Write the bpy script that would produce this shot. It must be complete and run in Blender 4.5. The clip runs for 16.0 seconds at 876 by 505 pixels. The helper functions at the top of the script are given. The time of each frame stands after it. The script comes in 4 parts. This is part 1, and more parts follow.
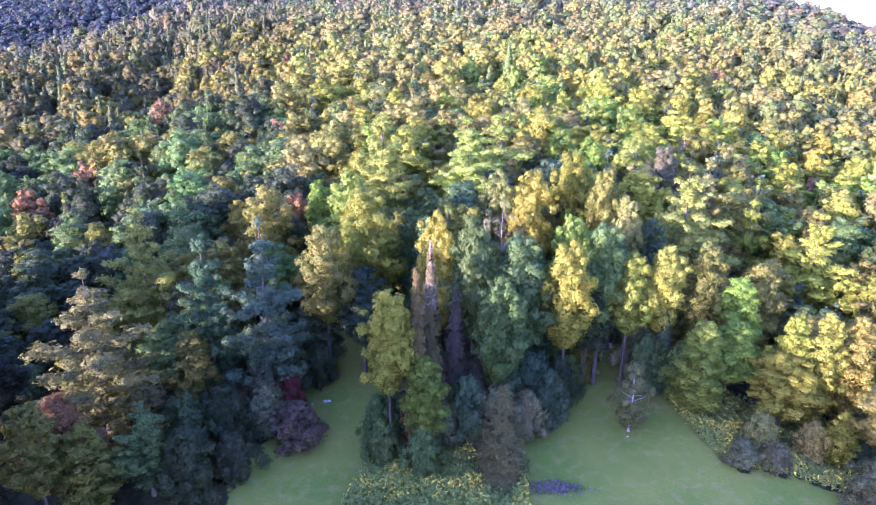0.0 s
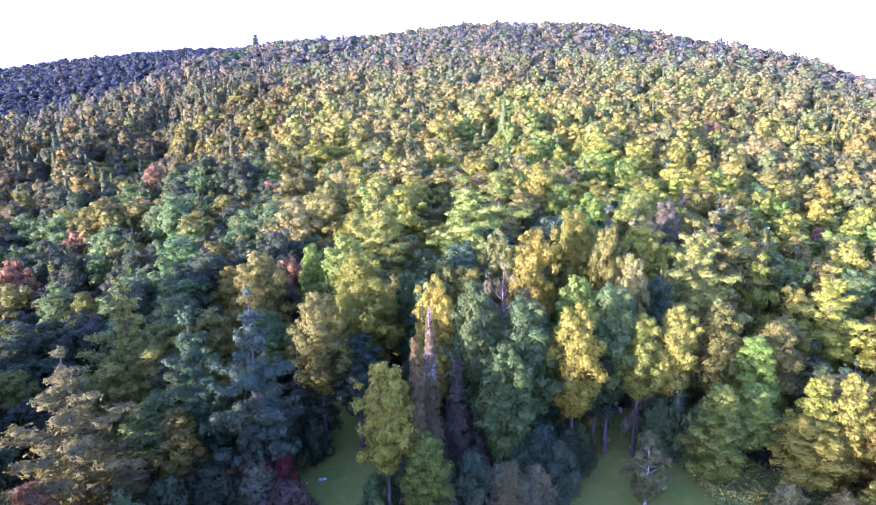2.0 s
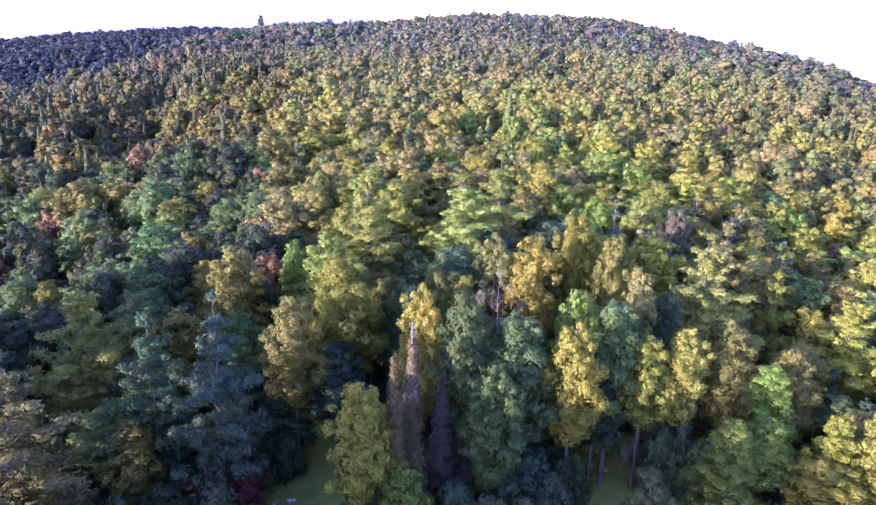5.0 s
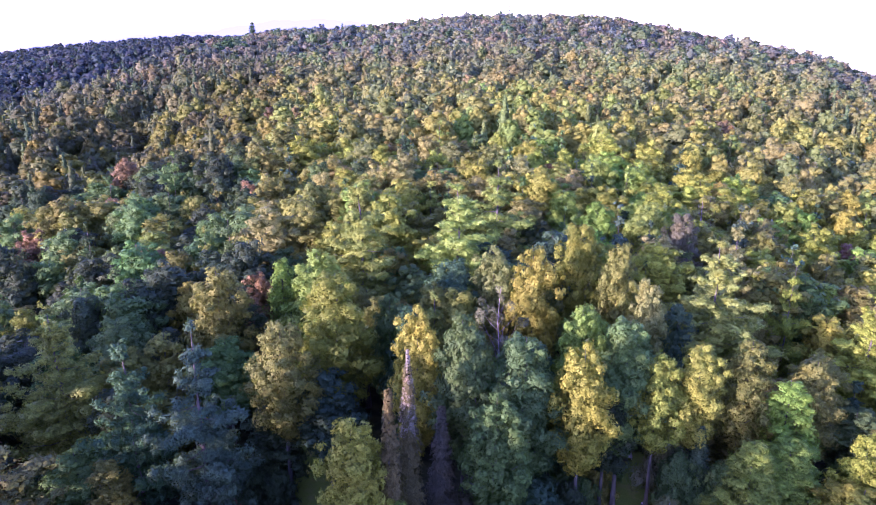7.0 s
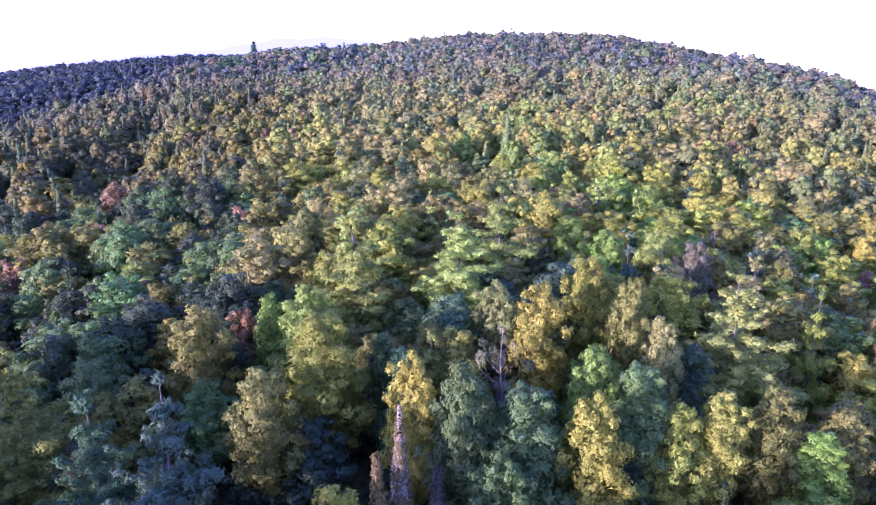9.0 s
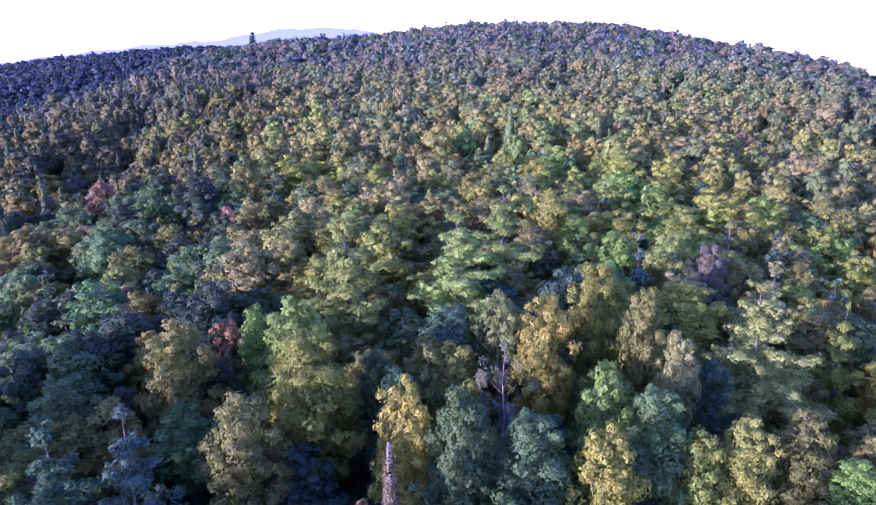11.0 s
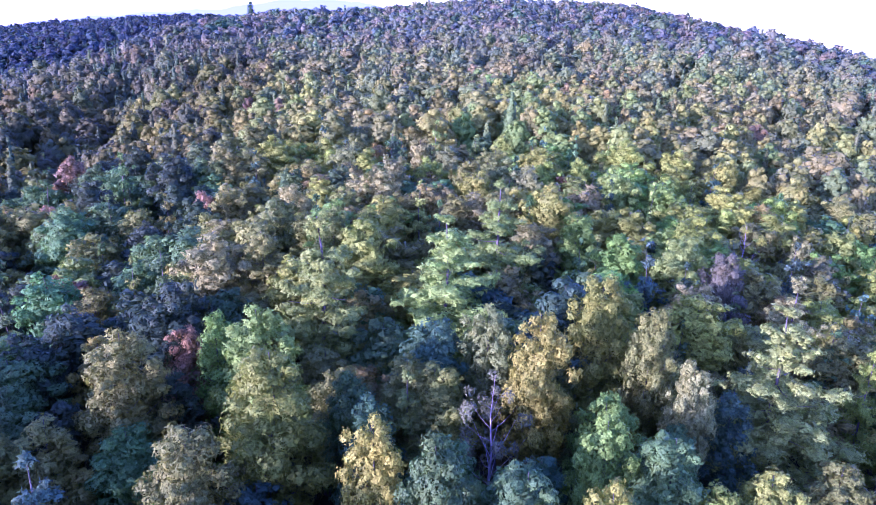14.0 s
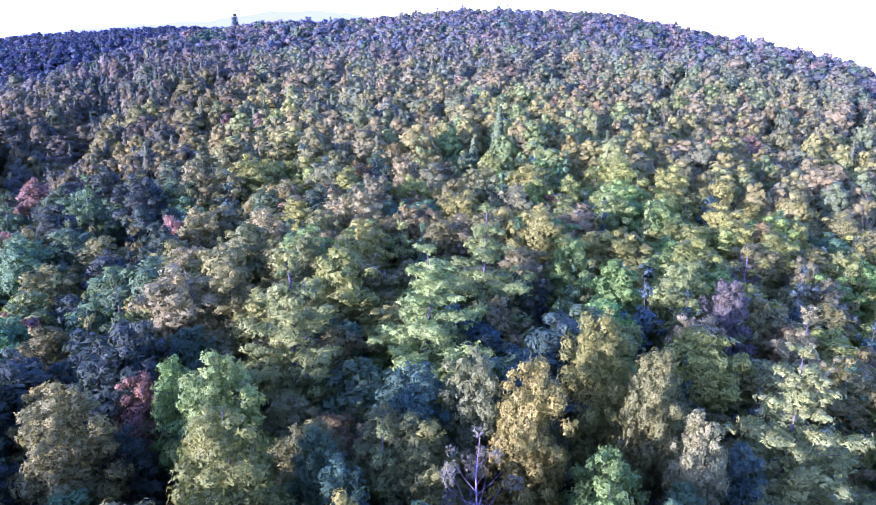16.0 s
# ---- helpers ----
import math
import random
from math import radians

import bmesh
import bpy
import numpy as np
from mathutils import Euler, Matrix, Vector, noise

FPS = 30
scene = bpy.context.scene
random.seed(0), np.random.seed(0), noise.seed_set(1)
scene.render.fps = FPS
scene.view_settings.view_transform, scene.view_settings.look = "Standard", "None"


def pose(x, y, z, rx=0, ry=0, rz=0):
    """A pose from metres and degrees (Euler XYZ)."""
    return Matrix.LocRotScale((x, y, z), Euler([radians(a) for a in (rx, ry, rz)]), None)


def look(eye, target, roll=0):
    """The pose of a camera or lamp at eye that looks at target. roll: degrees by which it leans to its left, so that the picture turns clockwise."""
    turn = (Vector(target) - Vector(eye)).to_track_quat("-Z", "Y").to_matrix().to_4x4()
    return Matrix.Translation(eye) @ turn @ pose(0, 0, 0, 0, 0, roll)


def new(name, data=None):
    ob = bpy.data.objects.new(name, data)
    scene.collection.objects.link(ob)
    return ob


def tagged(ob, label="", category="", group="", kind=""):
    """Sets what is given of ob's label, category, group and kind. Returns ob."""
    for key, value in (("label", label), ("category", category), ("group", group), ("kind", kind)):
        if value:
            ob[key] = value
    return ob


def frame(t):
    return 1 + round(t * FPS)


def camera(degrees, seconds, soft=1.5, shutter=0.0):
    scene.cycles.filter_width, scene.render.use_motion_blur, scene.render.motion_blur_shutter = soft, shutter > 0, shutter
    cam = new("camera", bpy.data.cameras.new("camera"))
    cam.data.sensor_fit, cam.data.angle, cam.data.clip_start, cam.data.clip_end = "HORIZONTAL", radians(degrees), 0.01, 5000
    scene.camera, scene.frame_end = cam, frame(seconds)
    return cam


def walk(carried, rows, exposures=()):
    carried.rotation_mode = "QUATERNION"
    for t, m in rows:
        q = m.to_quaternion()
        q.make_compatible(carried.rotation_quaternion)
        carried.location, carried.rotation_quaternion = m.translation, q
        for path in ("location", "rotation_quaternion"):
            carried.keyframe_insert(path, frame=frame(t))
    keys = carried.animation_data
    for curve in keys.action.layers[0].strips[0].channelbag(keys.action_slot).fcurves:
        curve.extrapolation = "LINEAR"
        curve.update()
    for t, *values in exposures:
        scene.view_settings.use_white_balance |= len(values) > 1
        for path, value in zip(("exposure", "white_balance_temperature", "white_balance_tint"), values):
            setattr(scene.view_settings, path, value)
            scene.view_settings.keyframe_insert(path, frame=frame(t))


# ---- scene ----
cam = camera(64.0, 16.0, soft=0.7)
PATH = [
    (0, (0.275, -0.345, 55.793), (0.272, 1.512, 55.05), 0.6),
    (0.5, (0.365, 0.633, 55.803), (0.395, 2.486, 55.051), -0.1),
    (1, (0.195, 1.488, 55.968), (0.189, 3.381, 55.323), 0.2),
    (1.5, (0.198, 2.466, 55.914), (0.188, 4.37, 55.301), -0.1),
    (2, (0.37, 3.769, 55.749), (0.37, 5.677, 55.151), -0.7),
    (2.5, (0.51, 5.141, 55.489), (0.508, 7.043, 54.87), 0.3),
    (3, (0.575, 6.556, 55.407), (0.559, 8.465, 54.811), 1.6),
    (3.5, (0.764, 7.922, 55.329), (0.748, 9.839, 54.759), 2.3),
    (4, (1.107, 9.397, 55.191), (1.101, 11.311, 54.612), 1.7),
    (4.2, (1.25, 9.984, 55.158), (1.248, 11.891, 54.558), 1.8),
    (6.5, (1.857, 16.108, 55.107), (1.854, 18.005, 54.473), 1.1),
    (7, (2.047, 17.621, 55.191), (2.047, 19.523, 54.572), 0.3),
    (7.5, (2.234, 19.235, 55.295), (2.224, 21.137, 54.677), 0.3),
    (8, (2.414, 20.93, 55.377), (2.413, 22.838, 54.778), 1.3),
    (8.5, (2.547, 22.623, 55.406), (2.536, 24.526, 54.789), 0.1),
    (9, (2.75, 24.339, 55.433), (2.74, 26.255, 54.859), 0.1),
    (9.2, (2.834, 25.017, 55.435), (2.837, 26.938, 54.877), -0.0),
    (11.3, (3.462, 32.117, 55.543), (3.438, 34.024, 54.941), -0.1),
    (11.5, (3.492, 32.747, 55.552), (3.47, 34.654, 54.951), 0.4),
    (12, (3.541, 34.225, 55.59), (3.509, 36.119, 54.949), 1.5),
    (12.5, (3.688, 35.832, 55.638), (3.649, 37.724, 54.99), 2.0),
    (13, (3.987, 37.63, 55.615), (3.958, 39.529, 54.989), 1.5),
    (13.5, (4.294, 39.511, 55.597), (4.279, 41.404, 54.952), 1.2),
    (14, (4.6, 41.323, 55.616), (4.587, 43.211, 54.956), 1.6),
    (14.5, (4.8, 43.102, 55.646), (4.786, 44.987, 54.979), 1.6),
    (15, (5.025, 44.923, 55.694), (5.013, 46.818, 55.054), 0.8),
    (15.5, (5.298, 46.749, 55.734), (5.289, 48.647, 55.106), 0.1),
    (16, (5.674, 48.749, 55.792), (5.686, 50.646, 55.158), 1.2),
]
LIGHT = [(0.0, 3.26, 4620, 76), (0.5, 3.41, 4620, 76), (1.5, 3.26, 4570, 78), (2.5, 2.91, 4630, 78), (4.0, 2.65, 4630, 79), (6.5, 2.55, 4630, 81), (9.0, 2.5, 4480, 83), (11.5, 2.1, 4180, 86), (12.5, 2.46, 4080, 85), (16.0, 2.56, 4130, 86)]
walk(cam, [(t, look(eye, target, roll)) for t, eye, target, roll in PATH], LIGHT)

# ---- light ----
SUN_AZ = radians(233.0)      # compass angle of the sun, clockwise from +y: behind the camera and to its left
SUN_EL = radians(12.5)
world = bpy.data.worlds.new("evening_sky")
scene.world = world
world.use_nodes = True
wn = world.node_tree.nodes
sky = wn.new("ShaderNodeTexSky")
sky.sky_type, sky.sun_disc = "NISHITA", False
sky.sun_elevation, sky.sun_rotation = SUN_EL, SUN_AZ
sky.air_density, sky.dust_density, sky.ozone_density = 1.0, 0.8, 0.5
wn["Background"].inputs["Strength"].default_value = 0.15
world.node_tree.links.new(sky.outputs["Color"], wn["Background"].inputs["Color"])

lamp = bpy.data.lights.new("sun", "SUN")
lamp.energy, lamp.angle, lamp.color = 4.0, radians(0.6), (1.0, 0.79, 0.38)
sun = new("sun", lamp)
sun_way = Vector((math.sin(SUN_AZ) * math.cos(SUN_EL), math.cos(SUN_AZ) * math.cos(SUN_EL), math.sin(SUN_EL)))
sun.matrix_world = look(sun_way * 300, (0, 0, 0))

# ---- materials ----


def graph(name):
    m = bpy.data.materials.new(name)
    m.use_nodes = True
    t = m.node_tree
    return m, t, t.nodes["Principled BSDF"], t.nodes["Material Output"]


def add(t, kind, **inputs):
    n = t.nodes.new(kind)
    for k, v in inputs.items():
        n.inputs[k.replace("_", " ")].default_value = v
    return n


def mix_colour(t, mode, fac, a, b):
    n = t.nodes.new("ShaderNodeMix")
    n.data_type, n.blend_type = "RGBA", mode
    for socket, v in ((n.inputs[0], fac), (n.inputs[6], a), (n.inputs[7], b)):
        if isinstance(v, bpy.types.NodeSocket):
            t.links.new(v, socket)
        else:
            socket.default_value = v if isinstance(v, float) else (*v, 1.0)
    return n.outputs[2]


def remap(t, value, lo, hi, a=0.0, b=1.0):
    n = t.nodes.new("ShaderNodeMapRange")
    t.links.new(value, n.inputs[0])
    for i, v in zip((1, 2, 3, 4), (a, b, lo, hi)):
        n.inputs[i].default_value = v
    return n.outputs[0]


def leaf_material(name, source, fine, vary, open_share):
    """Leaves: the tree's own colour, varied from spray to spray and from bough to bough; sprays are broken up into
    leaves with gaps between them, and light passes through in part. fine: leaves per metre."""
    m, t, bsdf, out = graph(name)
    if source == "object":
        base = t.nodes.new("ShaderNodeObjectInfo").outputs["Color"]
    else:
        base = add(t, "ShaderNodeAttribute")
        base.attribute_name = source
        base = base.outputs["Color"]
    geo = t.nodes.new("ShaderNodeNewGeometry")
    bough = add(t, "ShaderNodeTexNoise", Scale=0.35, Detail=2.0)
    t.links.new(geo.outputs["Position"], bough.inputs["Vector"])
    c = mix_colour(t, "MULTIPLY", 1.0, base, remap(t, geo.outputs["Random Per Island"], 1 - 0.5 * vary, 1 + 0.5 * vary))
    yellow = mix_colour(t, "MULTIPLY", 1.0, c, (1.2, 1.06, 0.75))
    c = mix_colour(t, "MIX", remap(t, bough.outputs["Fac"], 0.0, 0.8, 0.45, 0.75), c, yellow)
    leaf = add(t, "ShaderNodeTexNoise", Scale=fine, Detail=3.0)
    t.links.new(geo.outputs["Position"], leaf.inputs["Vector"])
    c = mix_colour(t, "MULTIPLY", 1.0, c, remap(t, leaf.outputs["Fac"], 1 - vary, 1 + vary, 0.35, 0.65))
    t.links.new(c, bsdf.inputs["Base Color"])
    bsdf.inputs["Roughness"].default_value = 0.62
    bsdf.inputs["Specular IOR Level"].default_value = 0.12
    thin = t.nodes.new("ShaderNodeBsdfTranslucent")
    t.links.new(mix_colour(t, "MULTIPLY", 1.0, c, (1.1, 1.15, 0.6)), thin.inputs["Color"])
    both = t.nodes.new("ShaderNodeMixShader")
    both.inputs[0].default_value = 0.42
    t.links.new(bsdf.outputs[0], both.inputs[1])
    t.links.new(thin.outputs[0], both.inputs[2])
    gaps = add(t, "ShaderNodeTexNoise", Scale=fine * 0.8, Detail=1.0)
    t.links.new(geo.outputs["Position"], gaps.inputs["Vector"])
    hole = t.nodes.new("ShaderNodeBsdfTransparent")
    cut = t.nodes.new("ShaderNodeMixShader")
    t.links.new(remap(t, gaps.outputs["Fac"], 0.0, 1.0, open_share, open_share + 0.02), cut.inputs[0])
    t.links.new(hole.outputs[0], cut.inputs[1])
    t.links.new(both.outputs[0], cut.inputs[2])
    t.links.new(cut.outputs[0], out.inputs["Surface"])
    return m


LEAF = leaf_material("leaves", "object", 7.0, 0.34, 0.455)
LEAF_MID = leaf_material("leaves_further_off", "object", 4.5, 0.34, 0.44)
LEAF_FAR = leaf_material("leaves_woods", "tint", 2.5, 0.2, 0.33)


def bark_material(name, dark, light, scale):
    m, t, bsdf, out = graph(name)
    geo = t.nodes.new("ShaderNodeNewGeometry")
    n = add(t, "ShaderNodeTexNoise", Scale=scale, Detail=5.0)
    stretch = add(t, "ShaderNodeMapping", Scale=(1, 1, 0.25))
    t.links.new(geo.outputs["Position"], stretch.inputs[0])
    t.links.new(stretch.outputs[0], n.inputs["Vector"])
    t.links.new(mix_colour(t, "MIX", remap(t, n.outputs["Fac"], 0.0, 1.0, 0.35, 0.65), dark, light), bsdf.inputs["Base Color"])
    bsdf.inputs["Roughness"].default_value = 0.9
    b = add(t, "ShaderNodeBump", Strength=0.6, Distance=0.03)
    t.links.new(n.outputs["Fac"], b.inputs["Height"])
    t.links.new(b.outputs[0], bsdf.inputs["Normal"])
    return m


BARK = bark_material("grey_brown_bark", (0.022, 0.019, 0.015), (0.07, 0.06, 0.048), 3.0)
PINE_BARK = bark_material("dark_pine_bark", (0.03, 0.024, 0.02), (0.1, 0.08, 0.066), 3.0)
BIRCH = bark_material("pale_bark", (0.14, 0.125, 0.11), (0.46, 0.44, 0.41), 2.0)
DEADWOOD = bark_material("weathered_deadwood", (0.1, 0.08, 0.08), (0.26, 0.21, 0.21), 3.0)


def ground_material():
    """Mown grass where the field attribute is 1, leaf litter and undergrowth elsewhere."""
    m, t, bsdf, out = graph("meadow_and_forest_floor")
    geo = t.nodes.new("ShaderNodeNewGeometry")
    fine = add(t, "ShaderNodeTexNoise", Scale=7.0, Detail=5.0)
    wide = add(t, "ShaderNodeTexNoise", Scale=0.11, Detail=3.0)
    tuft = add(t, "ShaderNodeTexNoise", Scale=0.7, Detail=4.0)
    for n in (fine, wide, tuft):
        t.links.new(geo.outputs["Position"], n.inputs["Vector"])
    grass = mix_colour(t, "MIX", remap(t, wide.outputs["Fac"], 0.0, 1.0, 0.35, 0.65), (0.092, 0.14, 0.018), (0.14, 0.165, 0.024))
    grass = mix_colour(t, "MIX", remap(t, tuft.outputs["Fac"], 0.0, 0.75, 0.5, 0.75), grass, (0.19, 0.165, 0.05))
    grass = mix_colour(t, "MULTIPLY", 1.0, grass, remap(t, fine.outputs["Fac"], 0.8, 1.2, 0.3, 0.7))
    floor = mix_colour(t, "MIX", remap(t, tuft.outputs["Fac"], 0.0, 1.0, 0.4, 0.6), (0.02, 0.024, 0.012), (0.045, 0.05, 0.02))
    mask = add(t, "ShaderNodeAttribute")
    mask.attribute_name = "field"
    edge = t.nodes.new("ShaderNodeMath")
    edge.operation = "MULTIPLY_ADD"
    edge.inputs[1].default_value = 1.0
    t.links.new(mask.outputs["Fac"], edge.inputs[0])
    t.links.new(remap(t, tuft.outputs["Fac"], -0.35, 0.35, 0.3, 0.7), edge.inputs[2])
    t.links.new(mix_colour(t, "MIX", remap(t, edge.outputs[0], 0.0, 1.0, 0.4, 0.6), floor, grass), bsdf.inputs["Base Color"])
    bsdf.inputs["Roughness"].default_value = 0.95
    bsdf.inputs["Specular IOR Level"].default_value = 0.1
    b = add(t, "ShaderNodeBump", Strength=0.3, Distance=0.05)
    t.links.new(fine.outputs["Fac"], b.inputs["Height"])
    t.links.new(b.outputs[0], bsdf.inputs["Normal"])
    return m


def plain_material(name, a, b, rough=0.7, scale=6.0):
    m, t, bsdf, out = graph(name)
    n = add(t, "ShaderNodeTexNoise", Scale=scale, Detail=4.0)
    t.links.new(t.nodes.new("ShaderNodeNewGeometry").outputs["Position"], n.inputs["Vector"])
    t.links.new(mix_colour(t, "MIX", remap(t, n.outputs["Fac"], 0.0, 1.0, 0.35, 0.65), a, b), bsdf.inputs["Base Color"])
    bsdf.inputs["Roughness"].default_value = rough
    return m


# ---- the land ----
# crest of the hill round the valley's middle: bearing in degrees, distance, height of the treetops
CREST = ((-40, 380, 16), (-31, 400, 21), (-26, 400, 29), (-22, 420, 36), (-17, 520, 46), (-13.8, 600, 50), (-6.7, 640, 53), (0, 640, 61.5),
         (5.2, 640, 65), (12.4, 630, 62.5), (18.2, 600, 54.5), (22.4, 560, 47), (27.5, 500, 38), (31, 460, 32), (40, 420, 20))
# the plain far off beyond the hill's shoulder: bearing, height of the treetops 900 m away
PLAIN = ((-40, 18), (-31, 22), (-28.8, 28), (-25.4, 35), (-19.5, 41), (-13, 44), (-6, 40), (0, 30), (40, 20))
CREST, PLAIN = np.array(CREST, float), np.array(PLAIN, float)


def ease(v):
    v = np.clip(v, 0, 1)
    return v * v * (3 - 2 * v)


def treetops(x, y):
    """Height of the forest's canopy."""
    x, y = np.asarray(x, float), np.asarray(y, float)
    r, az = np.hypot(x, y - 17), np.degrees(np.arctan2(x, y - 17))
    u = x / np.maximum(y - 17, 40)
    near = 26.5 + 0.03 * np.clip(y - 80, 0, 160) - 26 * np.minimum(u * u, 0.45)
    far, high = np.interp(az, CREST[:, 0], CREST[:, 1]), np.interp(az, CREST[:, 0], CREST[:, 2])
    w = np.clip((r - 240) / (far - 240), 0, 1)
    w = 0.35 * w + 0.65 * ease(w)
    hill = near * (1 - w) + high * w
    back = high - 0.13 * np.maximum(r - far, 0)
    plain = np.interp(az, PLAIN[:, 0], PLAIN[:, 1])
    v = ease((r - 560) / 340)
    west = ease((-4 - az) / 8)
    beyond = np.where(west > 0, np.maximum(back, (-8 * (1 - v) + plain * v) * west + back * (1 - west)), back)
    z = np.where(r < far, hill, beyond)
    # a wooded hollow that runs down the left flank
    run = np.clip(((x + 84) * -57 + (y - 198) * 202) / 44053, 0, 1)
    aside = np.hypot(x + 84 + 57 * run, y - 198 - 202 * run) / 10
    z = z - (8.5 - 6 * run) * np.exp(-aside ** 2)
    z = z + 2.2 * np.sin(x / 31 + 1) * np.cos(y / 37) * ease((r - 120) / 100)
    z = np.where(west > 0, z - 0.16 * west * np.maximum(r - 940, 0), z)
    return np.maximum(z, -480)


FIELD_LEFT = ((-17.2, 101.5), (-11.2, 103), (-7.0, 87), (-4.0, 77.5), (-8.5, 69.4), (-10.5, 62), (-10, 40), (-26, 40), (-22.5, 63), (-21, 72.5), (-17.8, 82.5), (-17.4, 93))
FIELD_RIGHT = ((17.8, 89), (26.5, 99), (30, 99), (29.5, 94), (31.8, 86), (34, 74.6), (36, 68), (44, 67), (60, 58), (55, 40), (9, 40), (11.0, 63), (12, 74), (16, 83))


def inside(poly, x, y):
    x, y = np.asarray(x, float), np.asarray(y, float)
    hit = np.zeros(x.shape, bool)
    for (x0, y0), (x1, y1) in zip(poly, poly[1:] + poly[:1]):
        cross = (y0 > y) != (y1 > y)
        with np.errstate(divide="ignore", invalid="ignore"):
            hit ^= cross & (x < (x1 - x0) * (y - y0) / (y1 - y0) + x0)
    return hit


def off_field(x, y):
    """How far outside the mown field a place lies, in metres; 0 inside."""
    x, y = np.asarray(x, float), np.asarray(y, float)
    best = np.full(x.shape, 1e9)
    for poly in (FIELD_LEFT, FIELD_RIGHT):
        for (x0, y0), (x1, y1) in zip(poly, poly[1:] + poly[:1]):
            s = np.clip(((x - x0) * (x1 - x0) + (y - y0) * (y1 - y0)) / ((x1 - x0) ** 2 + (y1 - y0) ** 2), 0, 1)
            best = np.minimum(best, np.hypot(x - x0 - s * (x1 - x0), y - y0 - s * (y1 - y0)))
        best = np.where(inside(poly, x, y), 0, best)
    return best


def land(x, y):
    """Height of the ground."""
    x, y = np.asarray(x, float), np.asarray(y, float)
    z = treetops(x, y) - 23.5
    z = np.where(y < 110, np.maximum(z, -6), z)
    near = ease((np.hypot(x - 6, y - 72) - 28) / 55)
    return z * near + (0.2 * np.sin(x / 7) * np.cos(y / 9)) * (1 - near)


def mesh_of(name, verts, faces, material, smooth=False, ways=None):
    """A mesh from vertices and one or more arrays of faces (each with its own number of corners and shading). ways: normals."""
    me = bpy.data.meshes.new(name)
    verts = np.asarray(verts, np.float32)
    groups = faces if isinstance(faces, list) else [(faces, smooth)]
    groups = [(np.asarray(f, np.int32), s) for f, s in groups if len(f)]
    me.vertices.add(len(verts))
    me.vertices.foreach_set("co", verts.ravel())
    corners = np.concatenate([f.ravel() for f, _ in groups])
    sizes = np.concatenate([np.full(len(f), f.shape[1], np.int32) for f, _ in groups])
    me.loops.add(len(corners))
    me.loops.foreach_set("vertex_index", corners)
    me.polygons.add(len(sizes))
    me.polygons.foreach_set("loop_start", (np.cumsum(sizes) - sizes).astype(np.int32))
    me.polygons.foreach_set("use_smooth", np.concatenate([np.full(len(f), s) for f, s in groups]))
    me.update(calc_edges=True)
    me.materials.append(material)
    if ways is not None:
        me.normals_split_custom_set_from_vertices(np.asarray(ways, np.float32))
    return me


def build_ground():
    rings = np.concatenate([np.arange(0, 150, 1.6), np.arange(150, 300, 6), np.arange(300, 1000, 16), np.geomspace(1000, 4700, 14)])
    turns = np.radians(np.concatenate([np.arange(-60, 60, 0.9), np.arange(60, 300, 6)]))
    rr, aa = np.meshgrid(rings, turns, indexing="ij")
    x, y = rr * np.sin(aa), rr * np.cos(aa) + 17
    z = land(x, y)
    z = np.where(y < 20, np.minimum(z, 3), z)
    nr, na = rr.shape
    i, j = np.meshgrid(np.arange(nr - 1), np.arange(na), indexing="ij")
    k = (j + 1) % na
    faces = np.stack([i * na + j, i * na + k, (i + 1) * na + k, (i + 1) * na + j], -1).reshape(-1, 4)
    me = mesh_of("ground", np.stack([x, y, z], -1).reshape(-1, 3), faces, ground_material(), True)
    field = np.clip(1 - off_field(x, y) / 2.5, 0, 1).ravel().astype(np.float32)
    me.attributes.new("field", "FLOAT", "POINT").data.foreach_set("value", field)
    tagged(new("ground", me), "mown green meadow running into dark forest floor", "ground", kind="structure")


build_ground()

# ---- how trees are made ----
RNG = np.random.default_rng(7)


def unit(v):
    return v / np.maximum(np.linalg.norm(v, axis=-1, keepdims=True), 1e-9)


def sprays(centres, normals, length, width, rng, lie=None):
    """Leaf sprays: a small pointed blade at each centre, facing the normal, pointing along lie or any way."""
    n = len(centres)
    seed = rng.normal(size=(n, 3)) if lie is None else lie + 0.35 * rng.normal(size=(n, 3))
    a = unit(np.cross(normals, np.cross(seed, normals)))
    b = np.cross(normals, a)
    length, width = np.broadcast_to(length, n)[:, None], np.broadcast_to(width, n)[:, None]
    heel = centres - a * length * 0.4
    v = np.stack([heel + b * width / 2, heel - b * width / 2, centres + a * length * 0.6], 1).reshape(-1, 3)
    return v, np.arange(3 * n).reshape(n, 3)


def icosahedron():
    bm = bmesh.new()
    bmesh.ops.create_icosphere(bm, subdivisions=1, radius=1.0)
    v = np.array([p.co for p in bm.verts])
    f = np.array([[p.index for p in q.verts] for q in bm.faces])
    bm.free()
    return v, f


ICO_V, ICO_F = icosahedron()


